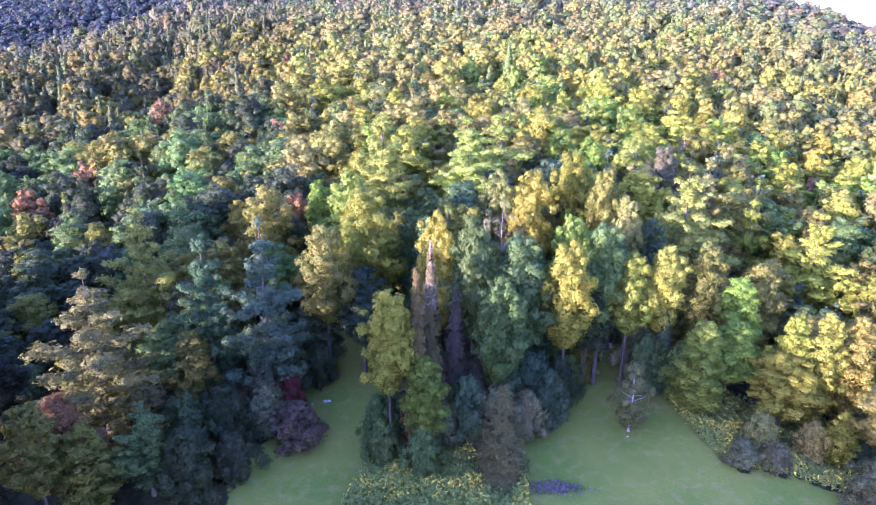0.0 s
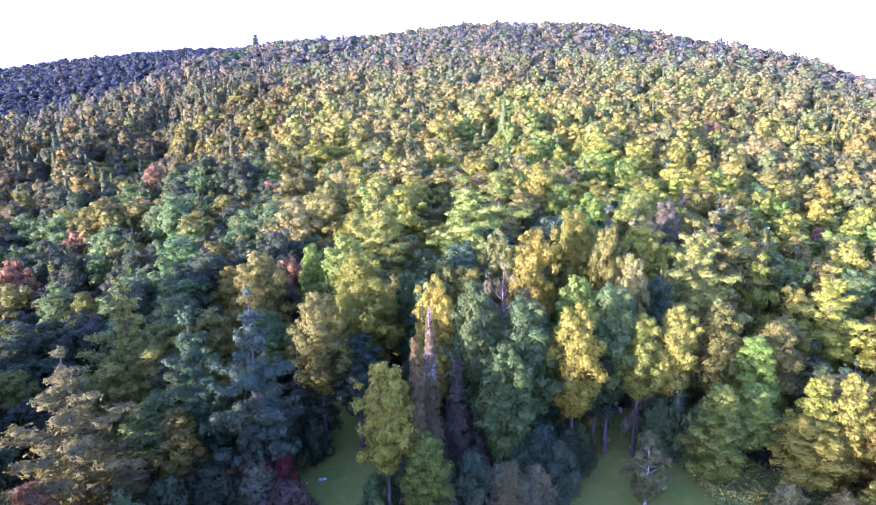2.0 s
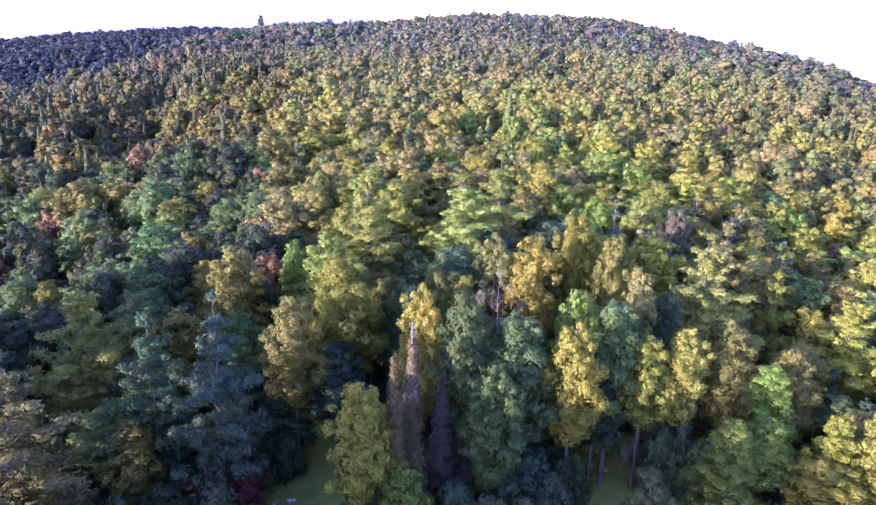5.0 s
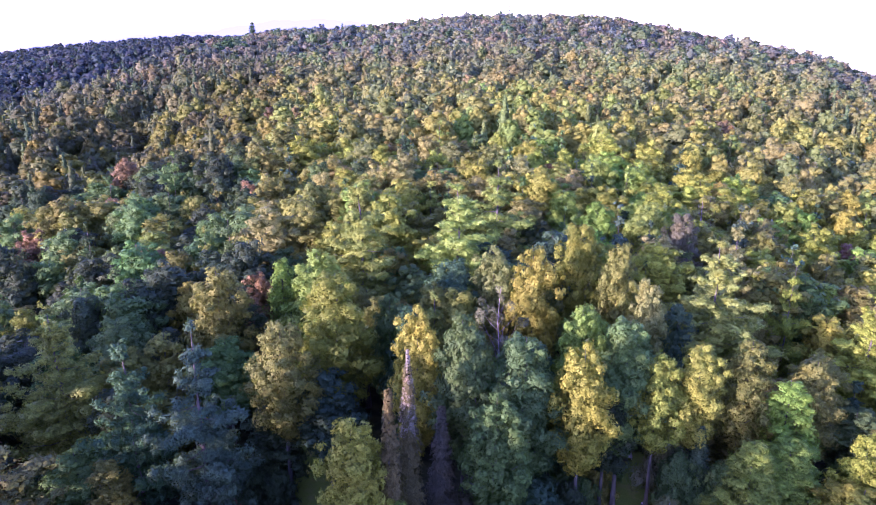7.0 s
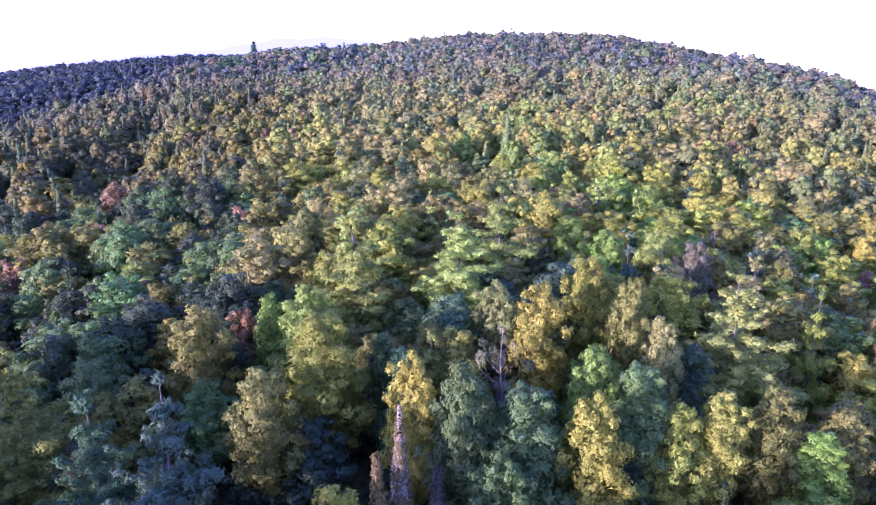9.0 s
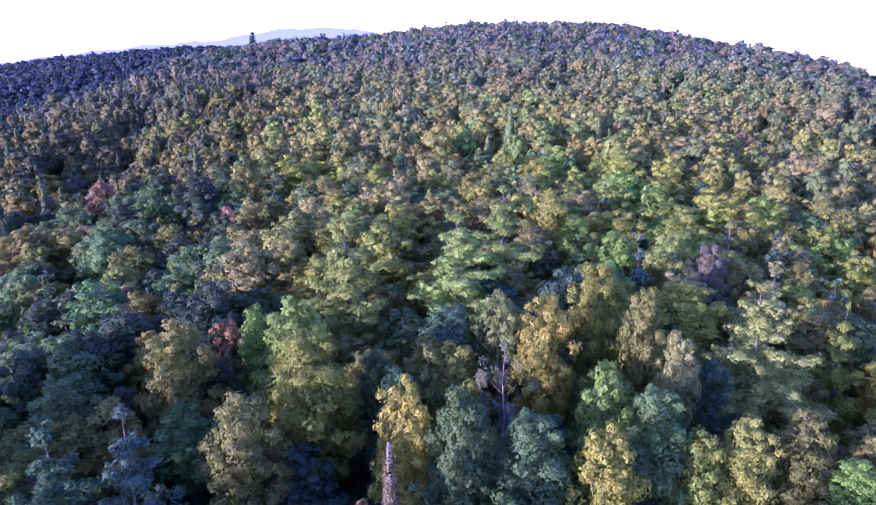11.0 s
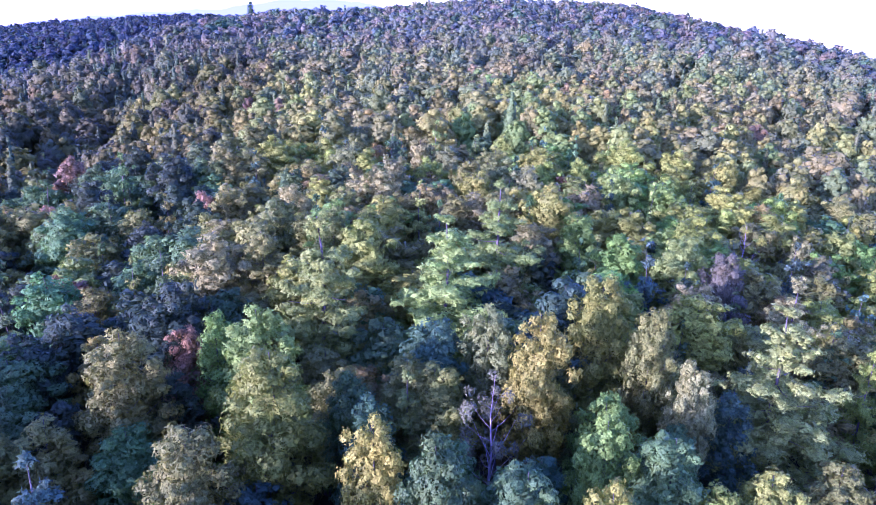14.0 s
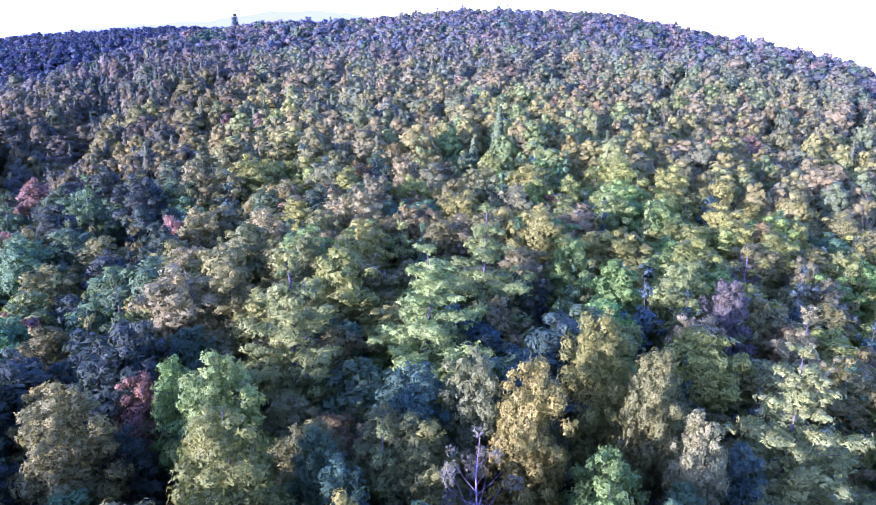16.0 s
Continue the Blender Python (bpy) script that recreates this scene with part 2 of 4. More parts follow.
def clumps(centres, radii, rng, rough=0.16, squash=0.9):
    """The dense inner leaf mass of each bough's end: a small uneven lump. Also gives the way out at each vertex."""
    n, k = len(centres), len(ICO_V)
    bump = 1 + rough * rng.normal(size=(n, k, 1))
    v = centres[:, None] + ICO_V[None] * bump * np.asarray(radii)[:, None, None] * np.array([1, 1, squash])
    f = ICO_F[None] + (np.arange(n) * k)[:, None, None]
    return v.reshape(-1, 3), f.reshape(-1, 3), np.tile(ICO_V, (n, 1))


def tube(points, radii, sides):
    """A tapered limb along points."""
    points, radii = np.asarray(points, float), np.asarray(radii, float)
    way = unit(np.gradient(points, axis=0))
    side = unit(np.cross(way, np.array([0.31, 0.84, 0.17])))
    other = np.cross(way, side)
    turn = np.linspace(0, 2 * np.pi, sides, endpoint=False)
    v = points[:, None] + radii[:, None, None] * (np.cos(turn)[None, :, None] * side[:, None] + np.sin(turn)[None, :, None] * other[:, None])
    k, f = len(points), []
    for i in range(k - 1):
        for j in range(sides):
            f.append((i * sides + j, i * sides + (j + 1) % sides, (i + 1) * sides + (j + 1) % sides, (i + 1) * sides + j))
    return v.reshape(-1, 3), np.array(f)


def joined(pieces):
    verts, faces, n = [], [], 0
    for v, f in pieces:
        verts.append(v)
        faces.append(f + n)
        n += len(v)
    return np.concatenate(verts), np.concatenate(faces)


def wood(rng, height, reach, limbs, start, rise, sides, thick=0.011, stop=0.97):
    """Trunk with limbs; reach(h) gives the crown's radius at a share h of the height."""
    hs = np.linspace(0, stop, 7)
    bend = rng.normal(size=(7, 2)) * 0.006 * height * hs[:, None]
    spine = np.column_stack([bend, hs * height])
    out = [tube(spine, height * thick * (1.08 - hs) * (1 + 0.5 * np.exp(-hs * 30)), sides)]
    for i in range(limbs):
        h = start + (stop - 0.06 - start) * (i + rng.uniform()) / limbs
        root = np.array([np.interp(h, hs, spine[:, 0]), np.interp(h, hs, spine[:, 1]), h * height])
        a = i * 2.4 + rng.uniform(-0.4, 0.4)
        far = reach(min(h + 0.1, 0.98)) * rng.uniform(0.75, 0.98)
        tip = root + np.array([math.cos(a) * far, math.sin(a) * far, far * rise * rng.uniform(0.6, 1.4)])
        middle = (root + tip) / 2 + np.array([0, 0, -0.08 * far])
        out.append(tube([root, middle, tip], np.array([0.45, 0.28, 0.08]) * height * thick * (1.1 - h), 3))
    return joined(out)


def broad_reach(base, width, belly, blunt):
    """An egg: widest at the share belly of the crown's height; the higher blunt, the rounder its top."""
    def reach(h):
        s = np.clip((h - base) / (1 - base), 0, 1)
        above = np.clip((s - belly) / (1 - belly), 0, 1)
        below = np.clip((belly - s) / belly, 0, 1)
        return width / 2 * (1 - above ** (1.2 + blunt)) ** (1.0 - 0.3 * blunt) * (1 - 0.75 * below ** 2)
    return reach


def leafed(centre, radius, middle, leaves, size, rng, core, rough=0.4, cover=0.8, squash=0.9, aspect=0.8, whole_share=0.35, outer=1.12):
    """Leaf sprays over the outer skin of a crown made of rounded boughs, with dense lumps inside.
    Gives vertices, faces and the way that the leaf mass faces at each vertex."""
    lobes, many = len(centre), leaves * 4
    which = rng.choice(lobes, many, p=radius ** 2 / (radius ** 2).sum())
    d = unit(rng.normal(size=(many, 3)) + np.array([0, 0, 0.3]))
    bulge = 1 + 0.14 * np.sin(d[:, :1] * 7 + which[:, None]) * np.sin(d[:, 1:2] * 6 + d[:, 2:] * 5)
    at = centre[which] + d * radius[which, None] * bulge * np.array([1.0, 1.0, squash]) * rng.uniform(cover, outer, (many, 1))
    gap = np.full(many, 9.0)
    for i in range(lobes):
        apart = np.linalg.norm((at - centre[i]) / np.array([1, 1, squash]), axis=-1) / radius[i]
        gap = np.minimum(gap, np.where(which == i, 9.0, apart))
    keep = np.flatnonzero(gap > 0.75)[:leaves]
    at, d = at[keep], d[keep]
    whole = unit((at - middle) * np.array([1, 1, 0.6]))
    face = unit(0.75 * d + whole_share * whole)
    k = size * rng.uniform(0.6, 1.35, len(at))
    v, f = sprays(at, unit(face + rough * rng.normal(size=d.shape)), k, k * aspect, rng)
    ways = np.repeat(unit(face + 0.16 * rng.normal(size=d.shape)), 3, 0)
    if not core:
        return v, [(f, True)], ways
    v0, f0, n0 = clumps(centre, radius * core, rng, 0.12, squash)
    return np.concatenate([v0, v]), [(f0, True), (f + len(v0), True)], np.concatenate([n0, ways])


def broadleaf(seed, leaves, size, lobes, base=0.28, belly=0.4, height=25.0, width=8.0, cover=0.78, core=0.7, small=1.0, blunt=0.85):
    """Crown of a leafy tree: boughs that end in rounded masses of leaf sprays. Returns crown and reach."""
    rng = np.random.default_rng(seed)
    reach = broad_reach(base, width, belly, blunt)
    s = (np.arange(lobes) + rng.uniform(0, 1, lobes)) / lobes
    s = 1 - (1 - s) ** 0.9
    h = base + (1 - base) * 0.95 * s
    a = np.arange(lobes) * 2.39996 + rng.uniform(-0.7, 0.7, lobes)
    # a few main limbs swell the outline on their side
    swell = 1 + 0.16 * np.sin(2 * a + rng.uniform(0, 6)) * np.sin(s * 5 + rng.uniform(0, 6)) + 0.1 * np.sin(3 * a + 7 * s)
    girth = np.array([float(reach(v)) for v in h])
    radius = small * width * rng.uniform(0.085, 0.165, lobes) * (1.12 - 0.4 * s)
    out = np.clip(girth * swell * rng.uniform(0.72, 1.18, lobes) - radius * 0.75, 0, None)
    centre = np.column_stack([np.cos(a) * out, np.sin(a) * out, h * height])
    if core:
        heart = np.linspace(base + 0.08, 0.88, 7)
        centre = np.concatenate([centre, np.column_stack([rng.normal(size=(7, 2)) * 0.04 * width, heart * height])])
        radius = np.concatenate([radius, [0.62 * float(reach(v)) for v in heart]])
    return leafed(centre, radius, np.array([0, 0, height * (base + 1) * 0.48]), leaves, size, rng, core, cover=cover), reach


def pine_reach(width, base):
    def reach(h):
        s = np.clip((h - base) / (1 - base), 0, 1)
        return width / 2 * (0.55 + 0.45 * np.sin(np.pi * (0.2 + 0.75 * s))) * (1 - s ** 2.4) + 0.3
    return reach


def pine(seed, tiers, boughs, puffs, leaves, size, height=27.0, width=10.0, base=0.3, core=0.7):
    """Crown of a white pine: open tiers of level boughs of uneven length, each carrying flat puffs of needle tufts and turning up at its end."""
    rng = np.random.default_rng(seed)
    reach = pine_reach(width, base)
    centre, radius = [], []
    for i in range(tiers):
        h = base + (0.975 - base) * (i + 0.3 * rng.uniform(-1, 1)) / (tiers - 1)
        count = max(3, int(boughs * (1.05 - 0.45 * (i / tiers))))
        for j in range(count):
            a = i * 1.1 + (j + rng.uniform(-0.3, 0.3)) * 2 * np.pi / count
            far = float(reach(h)) * rng.choice([0.55, 0.75, 0.9, 1.0, 1.15])
            way, side = np.array([math.cos(a), math.sin(a), 0]), np.array([-math.sin(a), math.cos(a), 0])
            for q in np.linspace(0.4, 1.0, puffs):
                q = q + rng.uniform(-0.08, 0.08)
                at = way * far * q + side * rng.normal() * 0.14 * far
                at[2] = h * height + far * (0.24 * q * q - 0.1) + rng.normal() * 0.18
                centre.append(at)
                radius.append((0.17 * far + 0.3) * rng.uniform(0.75, 1.25) * (1.15 - 0.4 * q))
        centre.append(np.array([rng.normal() * 0.4, rng.normal() * 0.4, (h + 0.02) * height]))
        radius.append(0.3 * float(reach(h)) + 0.25)
    centre, radius = np.array(centre), np.array(radius)
    return leafed(centre, radius, np.array([0, 0, height * 0.55]), leaves, size, rng, core, 0.45, 0.7, 0.66, 0.55, 0.35), reach


def spruce(seed, tiers, boughs, per, size, height=24.0, width=6.0, base=0.06):
    """Crown of a spruce: a narrow spire of drooping boughs."""
    rng = np.random.default_rng(seed)

    def reach(h):
        return width / 2 * np.clip(1.02 - h, 0, 1) ** 0.85 + 0.12
    pieces, ways = [], []
    for i in range(tiers):
        h = base + (0.985 - base) * (i + 0.3 * rng.uniform(-1, 1)) / (tiers - 1)
        count = max(3, int(boughs * (1.1 - 0.75 * (i / tiers))))
        for j in range(count):
            a = i * 0.9 + (j + rng.uniform(-0.3, 0.3)) * 2 * np.pi / count
            far = float(reach(h)) * rng.uniform(0.7, 1.15)
            s = rng.uniform(0.2, 1.0, per)
            off = rng.normal(size=per) * (0.16 * far + 0.08)
            way, side = np.array([math.cos(a), math.sin(a), 0]), np.array([-math.sin(a), math.cos(a), 0])
            at = way * (s * far)[:, None] + side * off[:, None]
            at[:, 2] = h * height - 0.3 * far * s + 0.12 * far * s ** 3 + rng.normal(size=per) * 0.12
            face = unit(np.array([0, 0, 0.5]) + 0.85 * way + 0.25 * side * (off / (0.16 * far + 0.08))[:, None])
            k = size * rng.uniform(0.7, 1.25, per)
            pieces.append(sprays(at, unit(face + 0.4 * rng.normal(size=(per, 3))), k * 1.3, k * 0.6, rng, way + np.array([0, 0, -0.25])))
            ways.append(np.repeat(unit(face + 0.2 * rng.normal(size=(per, 3))), 3, 0))
    v, f = joined(pieces)
    return (v, [(f, True)], np.concatenate(ways)), reach


CROWNS, WOODS, SIZES = {}, {}, {}


def kind_of_tree(key, crown, reach, height, width, limbs, start, rise, sides, bark, thick=0.011):
    CROWNS[key] = mesh_of(key + "_crown", crown[0], crown[1], LEAF if "mid" not in key else LEAF_MID, ways=crown[2]) if crown is not None else None
    WOODS[key] = mesh_of(key + "_wood", *wood(np.random.default_rng(len(WOODS) + 50), height, reach, limbs, start, rise, sides, thick), bark, True)
    SIZES[key] = (height, width)


for n, (base, belly, lobes) in enumerate(((0.34, 0.38, 74), (0.4, 0.45, 66), (0.32, 0.34, 80), (0.42, 0.42, 60), (0.1, 0.3, 90))):
    crown, reach = broadleaf(10 + n, 5600, 0.52, lobes, base, belly)
    kind_of_tree(f"leafy_{n}", crown, reach, 25, 8, 12, base, 0.7, 6, BARK)
    crown, reach = broadleaf(20 + n, 1000, 0.85, 30 + 3 * (n % 3), 0.42 + 0.02 * n, belly + 0.05, small=1.15, blunt=1.1, cover=0.9, core=0.86)
    kind_of_tree(f"leafy_mid_{n}", crown, reach, 25, 8, 0, base, 0.7, 3, BARK)
for n in range(3):
    crown, reach = pine(30 + n, 11 + n, 6, 4, 6500, 0.6, base=0.16 + 0.06 * n)
    kind_of_tree(f"pine_{n}", crown, reach, 27, 10, 22, 0.18, 0.12, 6, PINE_BARK, 0.012)
    crown, reach = pine(36 + n, 8, 5, 2, 1100, 1.0, base=0.28)
    kind_of_tree(f"pine_mid_{n}", crown, reach, 27, 10, 0, 0.3, 0.1, 3, PINE_BARK, 0.011)
for n in range(2):
    crown, reach = spruce(40 + n, 30, 12, 24, 0.62)
    kind_of_tree(f"spruce_{n}", crown, reach, 24, 6, 10, 0.1, -0.2, 6, BARK, 0.009)
    crown, reach = spruce(46 + n, 14, 8, 14, 1.0)
    kind_of_tree(f"spruce_mid_{n}", crown, reach, 24, 6, 0, 0.1, -0.2, 3, BARK, 0.009)
for n in range(3):
    crown, reach = broadleaf(60 + n, 3000, 0.4, 46, 0.02, 0.35, 7.0, 7.0)
    kind_of_tree(f"shrub_{n}", crown, reach, 7, 7, 8, 0.08, 0.8, 4, BARK, 0.012)
for n, (base, belly, lobes) in enumerate(((0.4, 0.45, 58), (0.43, 0.4, 62))):
    crown, reach = broadleaf(80 + n, 4800, 0.5, lobes, base, belly)
    kind_of_tree(f"leafy_high_{n}", crown, reach, 25, 8, 12, base, 0.7, 6, BARK)
crown, reach = broadleaf(70, 6500, 0.4, 44, 0.1, 0.35, 12.0, 6.0, 0.3, 0)
kind_of_tree("birch", crown, reach, 12, 6, 16, 0.12, 0.8, 6, BIRCH, 0.014)
crown, reach = broadleaf(71, 2200, 0.45, 30, 0.35, 0.5, cover=0.6, core=0)
kind_of_tree("thin", crown, reach, 25, 8, 26, 0.3, 1.1, 6, DEADWOOD, 0.010)
kind_of_tree("snag", None, lambda h: 2.2 * np.clip(1.05 - h, 0, 1) + 0.2, 20, 5, 60, 0.15, 0.1, 5, DEADWOOD, 0.010)

PALETTE = {
    "green": (0.077, 0.13, 0.034), "dark": (0.04, 0.06, 0.026), "lime": (0.138, 0.22, 0.024), "yellow": (0.19, 0.215, 0.02), "olive": (0.143, 0.152, 0.026),
    "gold": (0.24, 0.2, 0.03), "rust": (0.18, 0.115, 0.05), "red": (0.135, 0.036, 0.034), "pink": (0.235, 0.145, 0.085), "beige": (0.175, 0.178, 0.045),
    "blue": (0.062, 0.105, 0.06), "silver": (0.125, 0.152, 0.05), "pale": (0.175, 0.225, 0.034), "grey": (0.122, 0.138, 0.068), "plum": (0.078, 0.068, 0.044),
    # the two colours after bluish have distance haze mixed in, for the hill's woods
    "bluish": (0.05, 0.09, 0.04), "haze_slate": (0.07, 0.092, 0.088), "haze_heather": (0.118, 0.112, 0.078), "ashen": (0.26, 0.22, 0.17), "brown": (0.1, 0.095, 0.032)}
WORDS = {"green": "deep green", "dark": "dark green", "lime": "fresh light green", "yellow": "yellow-green early autumn", "olive": "olive green", "gold": "golden autumn",
         "rust": "rust-brown autumn", "red": "deep red autumn", "pink": "pinkish orange autumn", "beige": "faded beige-green", "blue": "blue-green",
         "pale": "pale sunlit green", "grey": "dull grey-green", "plum": "dull purple-brown", "haze_slate": "haze-dulled green", "silver": "silvery blue-green", "haze_heather": "haze-dulled mauve-brown", "ashen": "dying pale", "bluish": "dark bluish green", "brown": "browning, half-dead"}
# one name for each of the five broadleaf crown shapes, species not known
LEAFY = ("broadleaf_a", "broadleaf_b", "broadleaf_c", "broadleaf_d", "broadleaf_e")
KINDS = {"leafy": ("broadleaf_tree", "tall broadleaf tree with {} leaves", "tree"), "pine": ("white_pine", "white pine with tiers of {} needles", "pine tree"),
         "spruce": ("spruce_tree", "narrow pointed spruce with {} needles", "spruce"), "shrub": ("shrub", "rounded shrub with {} leaves beside the meadow", "shrub"),
         "birch": ("birch_tree", "small pale birch standing alone in the meadow", "birch"), "thin": ("thinning_tree", "half-bare tree with grey limbs and {} leaves", "tree"),
         "snag": ("dead_tree", "bare dead tree with weathered purple-grey branches", "dead tree")}
PLANTED = []


def plant(key, x, y, top, width, colour, vary=0.12, turn=None):
    """One tree or shrub with its trunk and crown, from the ground up to the height top."""
    z = float(land(x, y)) - 0.1
    height, wide = SIZES[key]
    family = key.split("_")[0]
    name, label, category = KINDS[family]
    if family == "leafy":
        name = LEAFY[int(key[-1])]
    turn = RNG.uniform(0, 360) if turn is None else turn
    tree = new(name)
    tree.empty_display_size = 1
    tree.matrix_world = pose(x, y, z, 0, 0, turn) @ Matrix.Diagonal((width / wide, width / wide, (top - z) / height, 1))
    group = "shrubs round the meadow" if family == "shrub" else "trees of the forest"
    tagged(tree, label.format(WORDS[colour]), category, group)
    trunk = new("trunk", WOODS[key])
    trunk.parent = tree
    if CROWNS[key]:
        crown = new("crown", CROWNS[key])
        crown.parent = tree
        c = np.array(PALETTE[colour]) * (1 + vary * RNG.normal()) * (1 + 0.5 * vary * RNG.normal(size=3))
        crown.color = (*np.clip(c, 0.01, 0.8), 1)
    PLANTED.append((x, y, width))
    return tree

# ---- trees that stand out ----
dying = plant("spruce_0", -0.7, 76.0, 25.6, 5.0, "brown")
bare_top = new("dead_top", CROWNS["spruce_0"])
bare_top.parent, bare_top.color = dying, (*PALETTE["ashen"], 1)
bare_top.matrix_local = Matrix.Translation((0, 0, 16.6)) @ Matrix.Diagonal((0.36, 0.36, 0.36, 1))
tagged(bare_top, "bleached dead top")
plant("spruce_1", -2.2, 71.5, 25.4, 4.6, "brown")
plant("leafy_high_1", -5.4, 70.5, 23.2, 7.0, "yellow")
plant("leafy_2", -1.2, 69.2, 15.6, 5.4, "lime")
plant("spruce_1", 2.5, 78.5, 19.6, 5.2, "plum")
plant("snag", 6.0, 82.5, 21.8, 4.0, "grey")
plant("leafy_0", 7.7, 77.0, 22.0, 7.0, "green")
plant("leafy_2", 11.0, 83.0, 25.7, 9.0, "green")
plant("leafy_high_0", 17.0, 82.0, 25.0, 7.0, "yellow")
plant("leafy_high_1", 26.6, 87.0, 21.3, 6.5, "yellow")
plant("leafy_high_0", 31.4, 88.0, 22.2, 6.5, "yellow")
plant("leafy_0", 37.8, 90.0, 21.8, 7.0, "olive")
plant("leafy_4", 42.0, 88.0, 18.0, 9.0, "lime")
plant("leafy_1", 4.8, 83.0, 27.6, 7.0, "green")
plant("leafy_0", -0.2, 86.0, 27.5, 6.5, "yellow")
plant("leafy_2", -10.2, 95.0, 28.2, 10.0, "yellow")
plant("leafy_high_0", -15.3, 88.5, 24.6, 8.0, "olive")
plant("pine_0", -21.5, 78.5, 28.4, 9.5, "blue")
plant("pine_1", -30.0, 82.0, 25.2, 9.0, "bluish")
plant("pine_2", -40.0, 87.5, 26.0, 11.0, "olive")
plant("pine_0", -40.0, 71.5, 24.4, 13.5, "silver")
plant("leafy_1", -58.0, 111.5, 15.8, 7.0, "olive")
plant("leafy_0", -26.5, 102.0, 26.0, 9.0, "olive")
plant("leafy_2", -24.0, 111.5, 22.0, 7.0, "rust")
plant("leafy_0", -33.0, 110.0, 21.0, 6.5, "gold")
plant("leafy_1", -40.5, 117.2, 17.8, 6.0, "gold")
plant("leafy_3", -58.2, 125.0, 14.5, 7.5, "bluish")
plant("leafy_0", -14.2, 106.0, 27.2, 9.0, "lime")
plant("leafy_4", -19.8, 110.0, 25.0, 7.0, "lime")
plant("pine_1", -9.6, 118.5, 33.6, 15.0, "pale")
plant("pine_2", 5.2, 122.0, 32.2, 15.5, "pale")
plant("pine_0", 12.5, 139.0, 32.6, 15.0, "pale")
plant("leafy_0", 9.5, 107.4, 27.4, 7.5, "beige")
plant("leafy_2", 14.4, 103.0, 29.0, 7.5, "yellow")
plant("leafy_3", 21.8, 111.0, 29.4, 8.0, "yellow")
plant("leafy_1", 26.4, 106.5, 28.0, 6.5, "olive")
plant("leafy_1", 28.8, 100.3, 25.2, 5.5, "beige")
plant("leafy_0", 18.1, 89.5, 26.0, 6.5, "lime")
plant("leafy_2", 23.0, 88.0, 25.5, 8.0, "green")
plant("leafy_4", 33.3, 101.4, 21.8, 7.0, "bluish")
plant("pine_2", 39.6, 106.0, 28.2, 14.0, "pale")
plant("pine_1", 49.0, 123.0, 26.0, 10.0, "beige")
plant("pine_0", 52.8, 111.5, 23.9, 6.0, "yellow")
plant("leafy_1", 83.0, 149.0, 14.7, 7.0, "pink")
plant("thin", 9.5, 96.5, 25.8, 7.0, "grey")
plant("leafy_4", -1.4, 96.0, 23.8, 7.0, "bluish")
plant("leafy_0", -4.0, 99.5, 23.6, 6.0, "green")
plant("leafy_2", 20.5, 99.2, 22.4, 7.0, "lime")
plant("leafy_3", 27.2, 98.0, 19.5, 6.0, "green")
plant("leafy_2", 5.5, 92.5, 21.6, 8.5, "green")
plant("leafy_4", 13.7, 91.8, 20.6, 8.5, "bluish")
plant("leafy_0", -11.3, 138.3, 28.8, 8.0, "olive")
plant("thin", 52.3, 147.3, 25.0, 8.0, "yellow")
plant("leafy_1", 38.4, 135.3, 26.5, 9.0, "pale")
plant("leafy_2", -67.8, 164.0, 20.0, 7.0, "pink")
plant("leafy_0", -50.2, 145.0, 19.4, 7.0, "yellow")
plant("leafy_3", -61.2, 140.5, 16.2, 7.0, "pale")
plant("leafy_2", -45.2, 151.0, 23.8, 9.0, "olive")
plant("leafy_1", -37.0, 158.4, 24.8, 6.0, "pink")
plant("leafy_0", -39.7, 122.7, 21.4, 9.0, "olive")
plant("leafy_2", -29.0, 142.5, 25.2, 10.0, "beige")
plant("leafy_4", -19.7, 130.5, 27.4, 10.0, "olive")
plant("leafy_0", -20.7, 154.7, 27.8, 9.0, "beige")
plant("leafy_2", 26.0, 148.0, 26.0, 9.0, "lime")
plant("leafy_4", 43.4, 157.0, 23.6, 10.0, "lime")
plant("leafy_0", 54.0, 180.5, 23.6, 8.0, "yellow")
plant("leafy_2", 69.0, 185.0, 22.8, 9.0, "yellow")
plant("leafy_1", 91.0, 199.0, 17.5, 8.0, "yellow")
plant("leafy_3", 43.0, 131.0, 25.7, 7.0, "grey")
# the meadow's edge
plant("shrub_0", -22.0, 84.0, 11.0, 10.0, "dark")
plant("shrub_1", -21.5, 75.5, 7.6, 8.0, "grey")
plant("shrub_0", -19.0, 78.0, 8.4, 4.0, "red")
plant("shrub_0", -23.0, 77.5, 8.2, 4.0, "plum")
plant("shrub_2", -17.2, 73.0, 6.2, 7.5, "plum")
plant("shrub_1", 12.6, 80.0, 9.8, 9.0, "bluish")
plant("shrub_0", 7.4, 72.5, 8.8, 6.5, "grey")
plant("shrub_2", 4.0, 74.0, 9.6, 7.0, "bluish")
